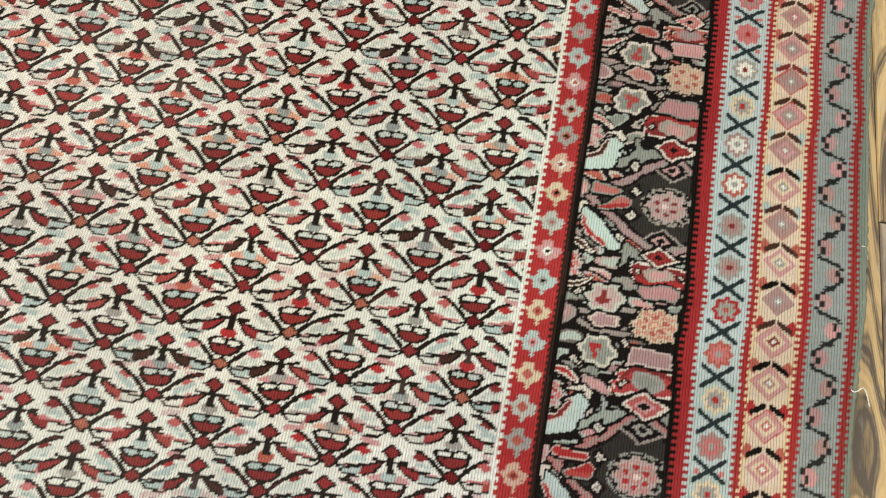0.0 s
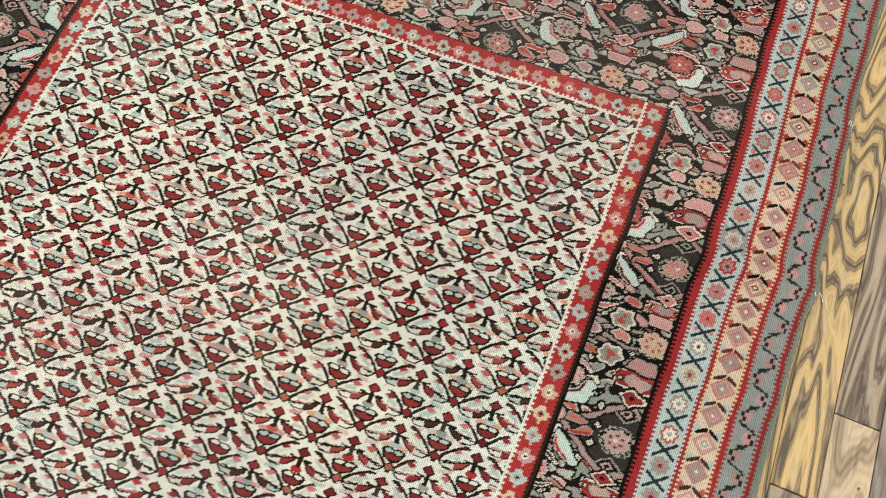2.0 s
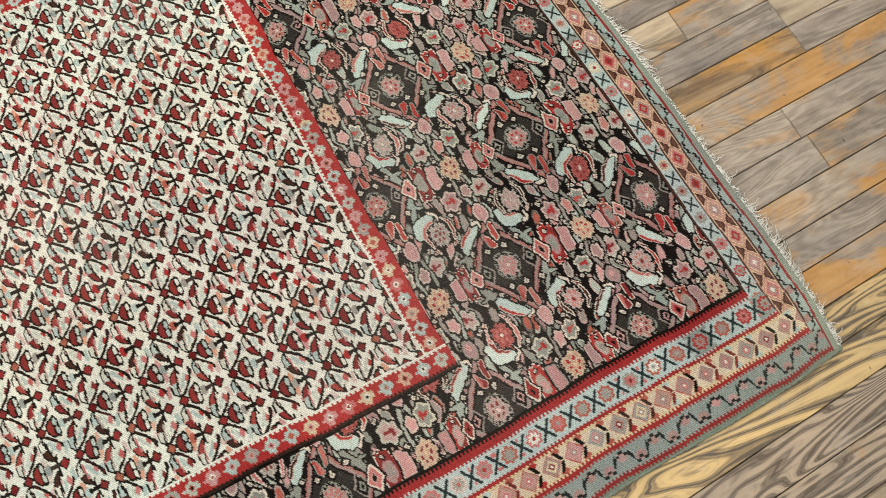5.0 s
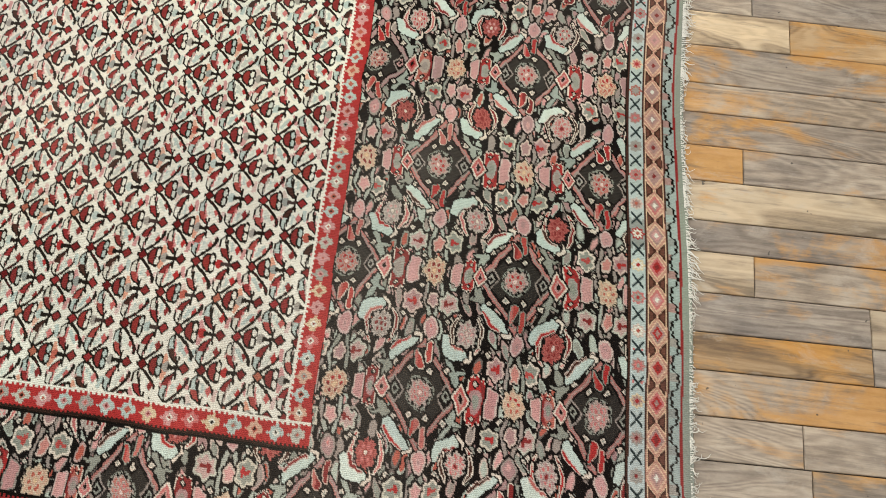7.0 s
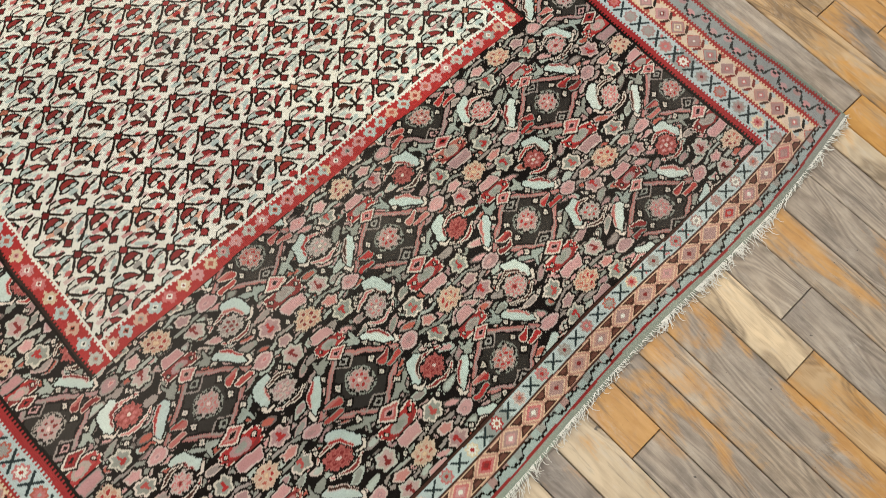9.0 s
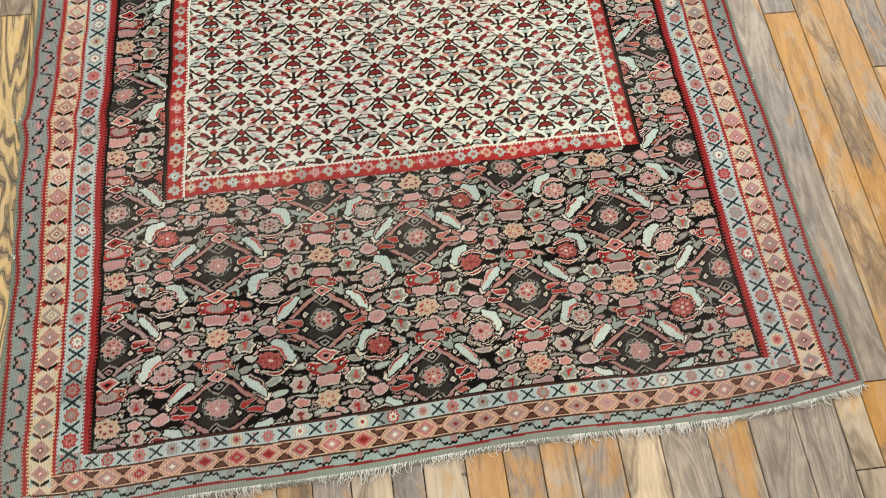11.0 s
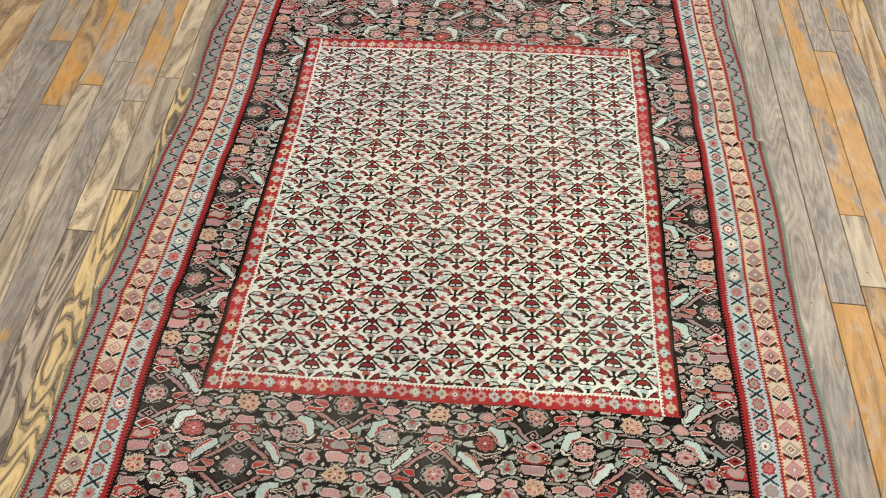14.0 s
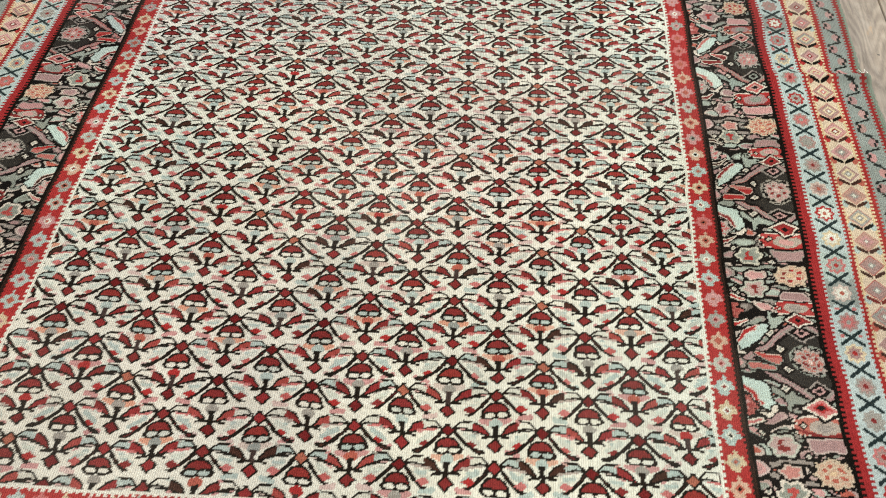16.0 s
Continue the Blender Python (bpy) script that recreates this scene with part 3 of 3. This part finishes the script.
# the blue band: black crosses and small flowers by turns
inside = window("blue_band")
paint(inside, BLUE)
for part_end, step in ((False, 0.0430), (True, 0.0525)):
    m = inside & (at_end == part_end)
    w = 0.023 if part_end else 0.038
    i = np.floor(along / step)
    a, b = along - (i + 0.5) * step, (across - 0.5) * w
    h = hashed(i, np.sign(JU) + 2 * part_end, 4)
    pick(m & (hashed(i, 3, np.sign(JU)) > 0.6) & (np.abs(a) < step * 0.5), h, [BLUE, TEAL, SLATE, BLUE])
    f = petals(a, b, 0, 0, min(0.0122, w * 0.44), 8, 0.12)
    pick(m & f, h, [SCARLET, GREY, YELLOW, ROSE, (0.52, 0.42, 0.36), SCARLET, DUSK, RUST])
    pick(m & petals(a, b, 0, 0, min(0.0082, w * 0.3), 8, 0.2), hashed(i, 8, 1), [IVORY, ROSE, GREY, DUSK])
    pick(m & oval(a, b, 0, 0, 0.0030, 0.0030), h, [RED, SCARLET, RUST, GREY])
    e = step / 2 - np.abs(a)
    cross = np.abs(np.abs(e) / 0.0100 - np.abs(b) / (w * 0.37)) < 0.26
    paint(m & cross & (np.abs(e) < 0.0115) & (np.abs(b) < w * 0.40), (0.020, 0.030, 0.030))
    pick(m & (np.abs(b) > w * 0.22) & (np.abs(b) < w * 0.36) & (e < 0.004), hashed(i, 2, 2), [BLUE, BLUE, ROSE, BLUE])

for nm in ("line_a", "line_b", "line_c"):
    inside = window(nm)
    paint(inside, (0.23, 0.028, 0.026) if nm == "line_c" else (0.29, 0.030, 0.027))
    pale = {"line_a": BLUE, "line_b": YELLOW, "line_c": SLATE}[nm]
    paint(inside & ~at_end & (across < 0.30) & (tooth > 0), pale)
    paint(inside & ~at_end & (across > 0.74) & (tooth > 0), {"line_a": YELLOW, "line_b": SLATE, "line_c": GREEN}[nm])
    if nm != "line_c":
        paint(inside & at_end, BROWN)

# the cream band: chevrons and lozenges at the sides, lozenges between dark triangles at the ends
inside = window("cream_band")
m = inside & ~at_end
paint(m, (0.57, 0.46, 0.335))
step, w = 0.0395, 0.038
i = np.floor((JV + 0.012) / step)
a, b = JV + 0.012 - (i + 0.5) * step, (across - 0.5) * w
h = hashed(i, np.sign(JU), 6)
paint(m & (np.abs(b) > 0.0165), (0.56, 0.44, 0.26))
pick(m & lozenge(b, a, 0.0, 0.002, 0.0178, 0.0170), hashed(i, 7, 3), [(0.40, 0.10, 0.08), (0.60, 0.50, 0.38), (0.42, 0.20, 0.16)])
pick(m & lozenge(b, a, 0.0, 0.002, 0.0160, 0.0152), h, [DUSK, PINK, GREY, DUSK, (0.40, 0.24, 0.19)])
pick(m & lozenge(b, a, 0.0, 0.002, 0.0105, 0.0100), hashed(i, 2, 7), [PINK, DUSK, YELLOW, DUSK])
pick(m & lozenge(b, a, 0.0, 0.002, 0.0062, 0.0058), hashed(i, 2, 9), [DUSK, RED, GREY, ROSE])
paint(m & lozenge(b, a, 0.0, 0.002, 0.0028, 0.0028), IVORY)
pick(m & lozenge(np.abs(b), a, 0.0150, -0.0130, 0.0065, 0.0085), hashed(i, 9, 4), [SCARLET, RUST, TEAL, RUST, YELLOW])
chev = (np.abs(a + 0.0175 - 0.55 * np.abs(b)) < 0.0022 + 0.0010 * np.sin(np.abs(b) * 200)) & (np.abs(b) > 0.0010)
pick(m & chev & (np.abs(b) < 0.0160), hashed(i, 1, 12), [BROWN, BLACK, BROWN, BLACK, (0.16, 0.03, 0.025)])
m = inside & at_end
paint(m, (0.42, 0.23, 0.17))
step, w = 0.0525, 0.031
i = np.floor(JU / step)
a, b = JU - (i + 0.5) * step, (across - 0.5) * w
h = hashed(i, 1, 6)
d = np.abs(a) / 0.0225 + np.abs(b) / 0.0165
e = step / 2 - np.abs(a)
tri = (np.abs(e) < 0.0150 * (np.abs(b) / 0.0135)) & (np.abs(b) < 0.0135) & (np.abs(b) > 0.002)
paint(m & (np.abs(e) < 0.0185 * (np.abs(b) / 0.0135)) & (np.abs(b) < 0.0150), (0.60, 0.42, 0.28))
paint(m & tri, BROWN)
paint(m & (np.abs(e) < 0.0085 * (np.abs(b) / 0.0135)) & (np.abs(b) < 0.0120) & (np.abs(b) > 0.006), (0.12, 0.05, 0.035))
paint(m & (d < 0.92), (0.58, 0.41, 0.28))
pick(m & (d < 0.78), h, [DUSK, (0.42, 0.25, 0.20), DUSK, ROSE])
pick(m & (d < 0.50), hashed(i, 4, 4), [PINK, DUSK, SCARLET, DUSK])
pick(m & (d < 0.24), hashed(i, 4, 9), [IVORY, RED, DUSK, IVORY])

# the wave band
inside = window("wave_band")
m = inside & ~at_end
paint(m, (0.238, 0.262, 0.240))
step, w = 0.0555, 0.032
i = np.floor(2 * JV / step)
z = 2 * JV / step - i - 0.5
s = np.where(i % 2 == 0, 1, -1)
b = (across - 0.5) * w
pick(m & oval(z * step / 2, b * s, 0.0, 0.0045, 0.0085, 0.0070), hashed(i, np.sign(JU), 2), [DUSK, (0.40, 0.25, 0.23), (0.34, 0.20, 0.19), PINK])
line = 0.0088 * np.clip(1.8 * np.cos(np.pi * (2 * JV / step - 0.5)), -1, 1) * 1.0
notch = 0.0020 * np.sign(np.sin(2 * np.pi * JV / 0.0138))
paint(m & (np.abs(b - line - notch) < 0.0023 + 0.0030 * (np.abs(np.abs(z) - 0.5) < 0.10)), (0.020, 0.022, 0.020))
m = inside & at_end
paint(m, (0.30, 0.36, 0.33))
b = (across - 0.5) * 0.017
line = 0.0045 * np.clip(1.6 * np.sin(2 * np.pi * JU / 0.0530), -1, 1)
pick(m & (b < line) & (np.floor(JU / 0.0133) % 2 > 0), hashed(np.floor(JU / 0.0265), 1, 1), [SLATE, DUSK, GREY])
paint(m & (np.abs(b - line - 0.0012 * np.sign(np.sin(2 * np.pi * JU / 0.0106))) < 0.0020), BLACK)

inside = window("web")
paint(inside, (0.25, 0.28, 0.23))
paint(inside & ~at_end, GREEN)

# dye lots: slow change from row to row, faded patches, knot by knot scatter
rows = np.repeat(rng.normal(0, 1, NV // 4 + 2), 4)[:NV + 1]
for c, g in enumerate((0.020, 0.024, 0.030)):
    C[:, :, c] *= 1 + g * rows[:, None] + 0.06 * smooth_field(3, 14, 21) + 0.035 * smooth_field(5, 6, 30 + c)
fade = np.clip(smooth_field(4, 9, 41) - 0.15, 0, 1)[:, :, None] * 0.09
C = C * (1 - fade) + fade * np.array([0.40, 0.36, 0.30])
C *= 1 + 0.035 * rng.normal(0, 1, (NV + 1, NU + 1, 1))
C = np.clip(C, 0.004, 0.85)


def cloth(u, v):
    """Where a point of the cloth lies: slightly askew, with uneven edges, soft waves and two creases."""
    x = -0.009 - 0.006 * v + u * (1.0 - 0.007 * v)
    y = -0.0225 + v + 0.030 * u * (1 + np.clip(v / 0.5, 0, 1))
    y += 0.020 * np.clip((np.abs(u) - 0.48) / 0.26, 0, 1) ** 2 * np.clip((-v - 0.85) / 0.24, 0, 1)
    x += 0.004 * np.sin(5.3 * v + 0.8) * np.abs(u) / HU + 0.0035 * np.sin(13.0 * v + 2.0 * np.sign(u)) * (np.abs(u) / HU) ** 3
    y += 0.005 * np.sin(4.1 * u + 1.0) * np.abs(v) / HV + 0.003 * np.sin(11.0 * u) * (np.abs(v) / HV) ** 3
    x += 0.010 * np.clip((-u - 0.5) / 0.24, 0, 1) * np.clip((-v - 0.6) / 0.3, 0, 1)
    z = 0.0012 * np.sin(6.1 * u + 3.0 * v) + 0.0014 * np.sin(7.3 * v - 2.0 * u + 1.0)
    edge_r, edge_l = np.clip((u - 0.50) / 0.24, 0, 1) ** 1.5, np.clip((-u - 0.50) / 0.24, 0, 1) ** 1.5
    z = z + edge_r * 0.011 * np.exp(-((v - 0.20) / 0.008) ** 2) + edge_l * 0.008 * np.exp(-((v + 0.34) / 0.014) ** 2)
    z = z + edge_r * 0.004 * np.exp(-((v + 0.25) / 0.05) ** 2) + edge_l * 0.004 * np.exp(-((v - 0.05) / 0.06) ** 2)
    x = x + edge_r * 0.004 * np.tanh((0.20 - v) / 0.012) - edge_l * 0.006 * np.exp(-((v + 0.33) / 0.035) ** 2) + edge_l * 0.004 * np.sin(9.0 * v)
    return x, y, z


gx, gy, gz = cloth(U, V)
COORDS = np.stack([gx, gy, gz], -1).reshape(-1, 3)
fi = np.arange(NV)[:, None] * (NU + 1) + np.arange(NU)[None, :]
QUADS = np.stack([fi, fi + 1, fi + NU + 2, fi + NU + 1], -1).reshape(-1, 4)
FLAT = C.reshape(-1, 3)
BAND_OF = band[:-1, :-1].reshape(-1)


def cloth_part(name, numbers, parent, label):
    """The knots of some bands as one mesh, a dyed point for each knot."""
    sel = np.isin(BAND_OF, numbers)
    quads = QUADS[sel]
    used, inv = np.unique(quads, return_inverse=True)
    n = len(quads)
    me = bpy.data.meshes.new(name)
    me.vertices.add(len(used))
    me.vertices.foreach_set("co", COORDS[used].astype(np.float32).ravel())
    me.loops.add(4 * n)
    me.loops.foreach_set("vertex_index", inv.astype(np.int32).ravel())
    me.polygons.add(n)
    me.polygons.foreach_set("loop_start", np.arange(0, 4 * n, 4, dtype=np.int32))
    me.polygons.foreach_set("use_smooth", np.ones(n, bool))
    me.update(calc_edges=True)
    layer = me.attributes.new("knot", "FLOAT_COLOR", "POINT")
    layer.data.foreach_set("color", np.concatenate([FLAT[used], np.ones((len(used), 1))], 1).astype(np.float32).ravel())
    me.materials.append(WOOL)
    ob = new(name, me)
    ob.parent = parent
    ob["label"] = label
    return ob


rug = tagged(new("rug"), "worn Persian wool rug with ivory patterned field, lying flat on floorboards", "rug")
cloth_part("center_field", [0], rug, "ivory field with rows of red and black flowers")
cloth_part("inner_band", [1], rug, "narrow red band with small stepped flowers")
cloth_part("main_border", [2], rug, "black border crowded with pink flowers and pale leaves")
cloth_part("crossed_band", [3, 4], rug, "pale blue stripe with black crosses and rosettes")
cloth_part("chevron_band", [5, 6], rug, "cream stripe with dark chevrons and diamonds")
cloth_part("wave_band", [7, 8], rug, "grey stripe with a wavy black line")
cloth_part("outer_edging", [9, 10], rug, "thin red line and grey-green outer edging")


def tube(points, radius, sides, verts, faces):
    """Adds a tube through the points."""
    base = len(verts)
    for k, p in enumerate(points):
        q0, q1 = points[max(k - 1, 0)], points[min(k + 1, len(points) - 1)]
        t = (Vector(q1) - Vector(q0)).normalized()
        n1 = t.cross(Vector((0, 0, 1)))
        n1 = n1.normalized() if n1.length > 1e-4 else Vector((1, 0, 0))
        n2 = n1.cross(t)
        r = radius[k] if isinstance(radius, list) else radius
        for s in range(sides):
            th = 2 * math.pi * s / sides
            verts.append(tuple(Vector(p) + r * (math.cos(th) * n1 + math.sin(th) * n2)))
    for k in range(len(points) - 1):
        for s in range(sides):
            s2 = (s + 1) % sides
            faces.append((base + k * sides + s, base + k * sides + s2, base + (k + 1) * sides + s2, base + (k + 1) * sides + s))


# cords along both long edges and the folded ends
for sgn in (-1, 1):
    vv, ff = [], []
    line = []
    for v in np.linspace(-HV, HV, 500):
        x, y, z = cloth(np.float64(sgn * HU), np.float64(v))
        line.append((x + sgn * 0.001 + 0.0006 * math.sin(v * 900), y, z - 0.0035))
    tube(line, [0.0034 + 0.0005 * math.sin(k * 2.1) + 0.0004 * math.sin(k * 0.37) for k in range(500)], 8, vv, ff)
    cord = new("selvedge", mesh_from("selvedge", vv, ff, SELVEDGE))
    cord.parent = rug
    for p in cord.data.polygons:
        p.use_smooth = True
for sgn in (-1, 1):
    vv, ff = [], []
    n = 300
    for k, u in enumerate(np.linspace(-HU, HU, n)):
        x, y, z = cloth(np.float64(u), np.float64(sgn * HV))
        vv += [(x, y, z), (x, y + sgn * 0.004, FLOOR_Z + 0.0006)]
    ff = [(2 * k, 2 * k + 1, 2 * k + 3, 2 * k + 2) for k in range(n - 1)]
    hem = new("end_hem", mesh_from("end_hem", vv, ff, BACKING))
    hem.parent = rug

# fringe: frayed yarn in uneven tufts, curled, with a few long strays
for sgn in (-1, 1):
    vv, ff = [], []
    rf = random.Random(11 + sgn)
    u = -HU + 0.004
    lean, gap = 0.0, 0.002
    while u < HU:
        u += rf.uniform(0.5, 1.5) * gap
        if rf.random() < 0.10:
            lean, gap = rf.gauss(0, 0.007), rf.choice([0.0009, 0.0014, 0.0018, 0.0034])
        x, y, z = cloth(np.float64(min(u, HU)), np.float64(sgn * HV))
        length = min(max(0.004, rf.gauss(0.0125, 0.0050) * (0.95 + 0.45 * math.sin(u * 9.0) * math.sin(u * 23.0 + 1))), 0.024)
        if rf.random() < 0.012:
            length += rf.uniform(0.008, 0.022)
        bend, curl, twist, phase = lean + rf.gauss(0, 0.005), rf.uniform(0.001, 0.0035), rf.uniform(5.0, 13.0), rf.uniform(0, 6.3)
        lift = rf.uniform(0.001, 0.007)
        pts = []
        for q in range(8):
            w = q / 7
            pts.append((x + bend * w * w + curl * w * math.sin(twist * w + phase), y + sgn * (length * w + curl * w * math.cos(twist * w + phase)) - sgn * 0.005,
                        z * (1 - w) + (FLOOR_Z + 0.0012) * w + lift * math.sin(math.pi * w) * (1 - 0.4 * w) + 0.0005))
        r = rf.uniform(0.0005, 0.0009)
        tube(pts, [r, 1.1 * r, r, r, 0.9 * r, 0.9 * r, 0.7 * r, 0.4 * r], 3, vv, ff)
    fringe = new("fringe", mesh_from("fringe", vv, ff, COTTON))
    fringe.parent = rug
    tagged(fringe, "short frayed off-white cotton fringe in uneven tufts", kind="stuff")
# stray threads along the long edges
for v, sgn, out in ((-0.33, -1, 0.030), (-0.02, -1, 0.012), (0.12, -1, 0.022), (0.36, -1, 0.016), (0.215, 1, 0.020), (-0.62, -1, 0.010), (-0.41, 1, 0.011)):
    x, y, z = cloth(np.float64(sgn * HU), np.float64(v))
    vv, ff = [], []
    wig = [math.sin(7 * v * k) for k in range(1, 9)]
    tube([(x + sgn * (out * k / 7 - 0.003), y + 0.005 * wig[k] + 0.012 * (k / 7) ** 2, z + 0.003 * math.sin(math.pi * k / 7) + (FLOOR_Z + 0.001 - z) * k / 7) for k in range(8)],
         0.0006, 4, vv, ff)
    loose = new("loose_thread", mesh_from("loose_thread", vv, ff, COTTON))
    loose.parent = rug

# ---- the floor ----
floor = tagged(box_object("floor", (-ROOM_X, ROOM_Y0, -0.06), (ROOM_X, ROOM_Y1, FLOOR_Z - 0.012), SUBFLOOR),
               "old floor of narrow weathered boards with worn orange paint", "floor", kind="structure")
SEAMS = [-1.11, -1.04, -0.975, -0.906, -0.840, -0.775, -0.715, -0.65, -0.59, -0.525, -0.455, -0.39, -0.32, -0.26, -0.195, -0.125, -0.07,
         0.003, 0.07, 0.135, 0.195, 0.275, 0.35, 0.435, 0.515, 0.60, 0.68, 0.735, 0.81, 0.885, 0.945, 1.008, 1.075]
rs = random.Random(5)
while SEAMS[0] > -ROOM_X - 0.06:
    SEAMS.insert(0, SEAMS[0] - rs.uniform(0.060, 0.078))
while SEAMS[-1] < ROOM_X + 0.03:
    SEAMS.append(SEAMS[-1] + rs.uniform(0.060, 0.078))


def seam_x(s, y):
    """The boards run a little askew to the rug."""
    return s - y * math.tan(radians(1.55 - 1.1 * max(-1.2, min(1.2, s))))


# known joints and boards: column's lower seam: [(end of a board, kind of the board before it), ...] along y
KNOWN = {
    -1.11: [(0.155, "grey"), (0.9, "orange")], -1.04: [(0.24, "pale"), (1.1, "worn")], -0.975: [(-0.62, "ridged"), (0.338, "grey"), (1.3, "grey")],
    -0.906: [(-0.225, "ridged"), (0.193, "pale"), (0.75, "worn"), (1.5, "grey")], -0.840: [(-0.10, "figured"), (0.29, "pale"), (1.0, "pale")],
    -0.715: [(-1.1, "worn"), (0.28, "figured"), (1.5, "pale")], -0.775: [(0.26, "figured"), (1.4, "pale")], 0.735: [(-1.06, "orange"), (0.9, "grey")], 0.68: [(-1.206, "pale"), (0.2, "pale"), (1.1, "grey")],
    0.81: [(-1.6, "grey"), (-0.24, "orange"), (1.0, "grey")], 0.885: [(-0.9, "worn"), (-0.19, "orange"), (0.01, "pale"), (1.2, "worn")],
    0.945: [(-1.0, "worn"), (0.604, "worn"), (1.4, "grey")], 1.008: [(-0.4, "orange"), (0.7, "worn")], 1.075: [(0.1, "worn"), (1.0, "orange")],
    0.275: [(-1.29, "orange"), (-0.8, "pale")], 0.35: [(-1.223, "grey"), (-0.7, "grey")], 0.195: [(-1.9, "grey"), (-0.6, "worn")],
    0.135: [(-1.8, "grey"), (-0.7, "worn")], 0.07: [(-1.7, "grey"), (-0.6, "worn")], 0.003: [(-1.204, "grey"), (-0.7, "worn")],
    -0.07: [(-1.6, "worn"), (-0.5, "pale")], -0.125: [(-1.7, "grey"), (-0.8, "worn")], -0.26: [(-1.40, "pale"), (-0.9, "grey")],
    -0.195: [(-1.22, "worn"), (-0.7, "pale")], -0.32: [(-1.40, "grey"), (-0.8, "orange")], -0.39: [(-1.75, "grey"), (-0.8, "worn")],
    -0.525: [(-1.30, "worn"), (-0.8, "grey")], -0.65: [(-1.8, "grey"), (-0.7, "worn")]}
for s0, s1 in zip(SEAMS, SEAMS[1:]):
    joints = list(KNOWN.get(s0, []))
    y = joints[-1][0] if joints else ROOM_Y0 + rs.uniform(0.2, 1.1)
    if not joints:
        joints.append((y, rs.choice(["grey", "worn", "worn", "worn", "pale"])))
    while y < ROOM_Y1 - 0.3:
        y = min(y + rs.uniform(0.5, 1.5), ROOM_Y1)
        joints.append((y, rs.choice(["orange", "worn", "worn", "grey"] if s0 < -1.1 and y > 0.4 else ["grey", "grey", "worn", "worn", "pale"])))
    joints[-1] = (ROOM_Y1, joints[-1][1])
    y0 = ROOM_Y0
    for y1, kind in joints:
        g, e, top = 0.0007, 0.0012, FLOOR_Z + rs.uniform(-0.0012, 0.0)
        ring = []
        for inset, z in ((g, FLOOR_Z - 0.016), (g, top - 0.0016), (g + e, top)):
            ring.append([(seam_x(s0, yy) * 1.0 + inset if left else seam_x(s1, yy) - inset, yy + (inset if yy == y0 else -inset), z)
                         for left, yy in ((True, y0), (False, y0), (False, y1), (True, y1))])
        v = [p for r in ring for p in r]
        f = [(8, 9, 10, 11)] + [(4 * r + k, 4 * r + (k + 1) % 4, 4 * r + 4 + (k + 1) % 4, 4 * r + 4 + k) for r in (0, 1) for k in range(4)]
        board = new("floor_board", mesh_from("floor_board", v, f, WOOD[kind]))
        board.parent = floor
        y0 = y1
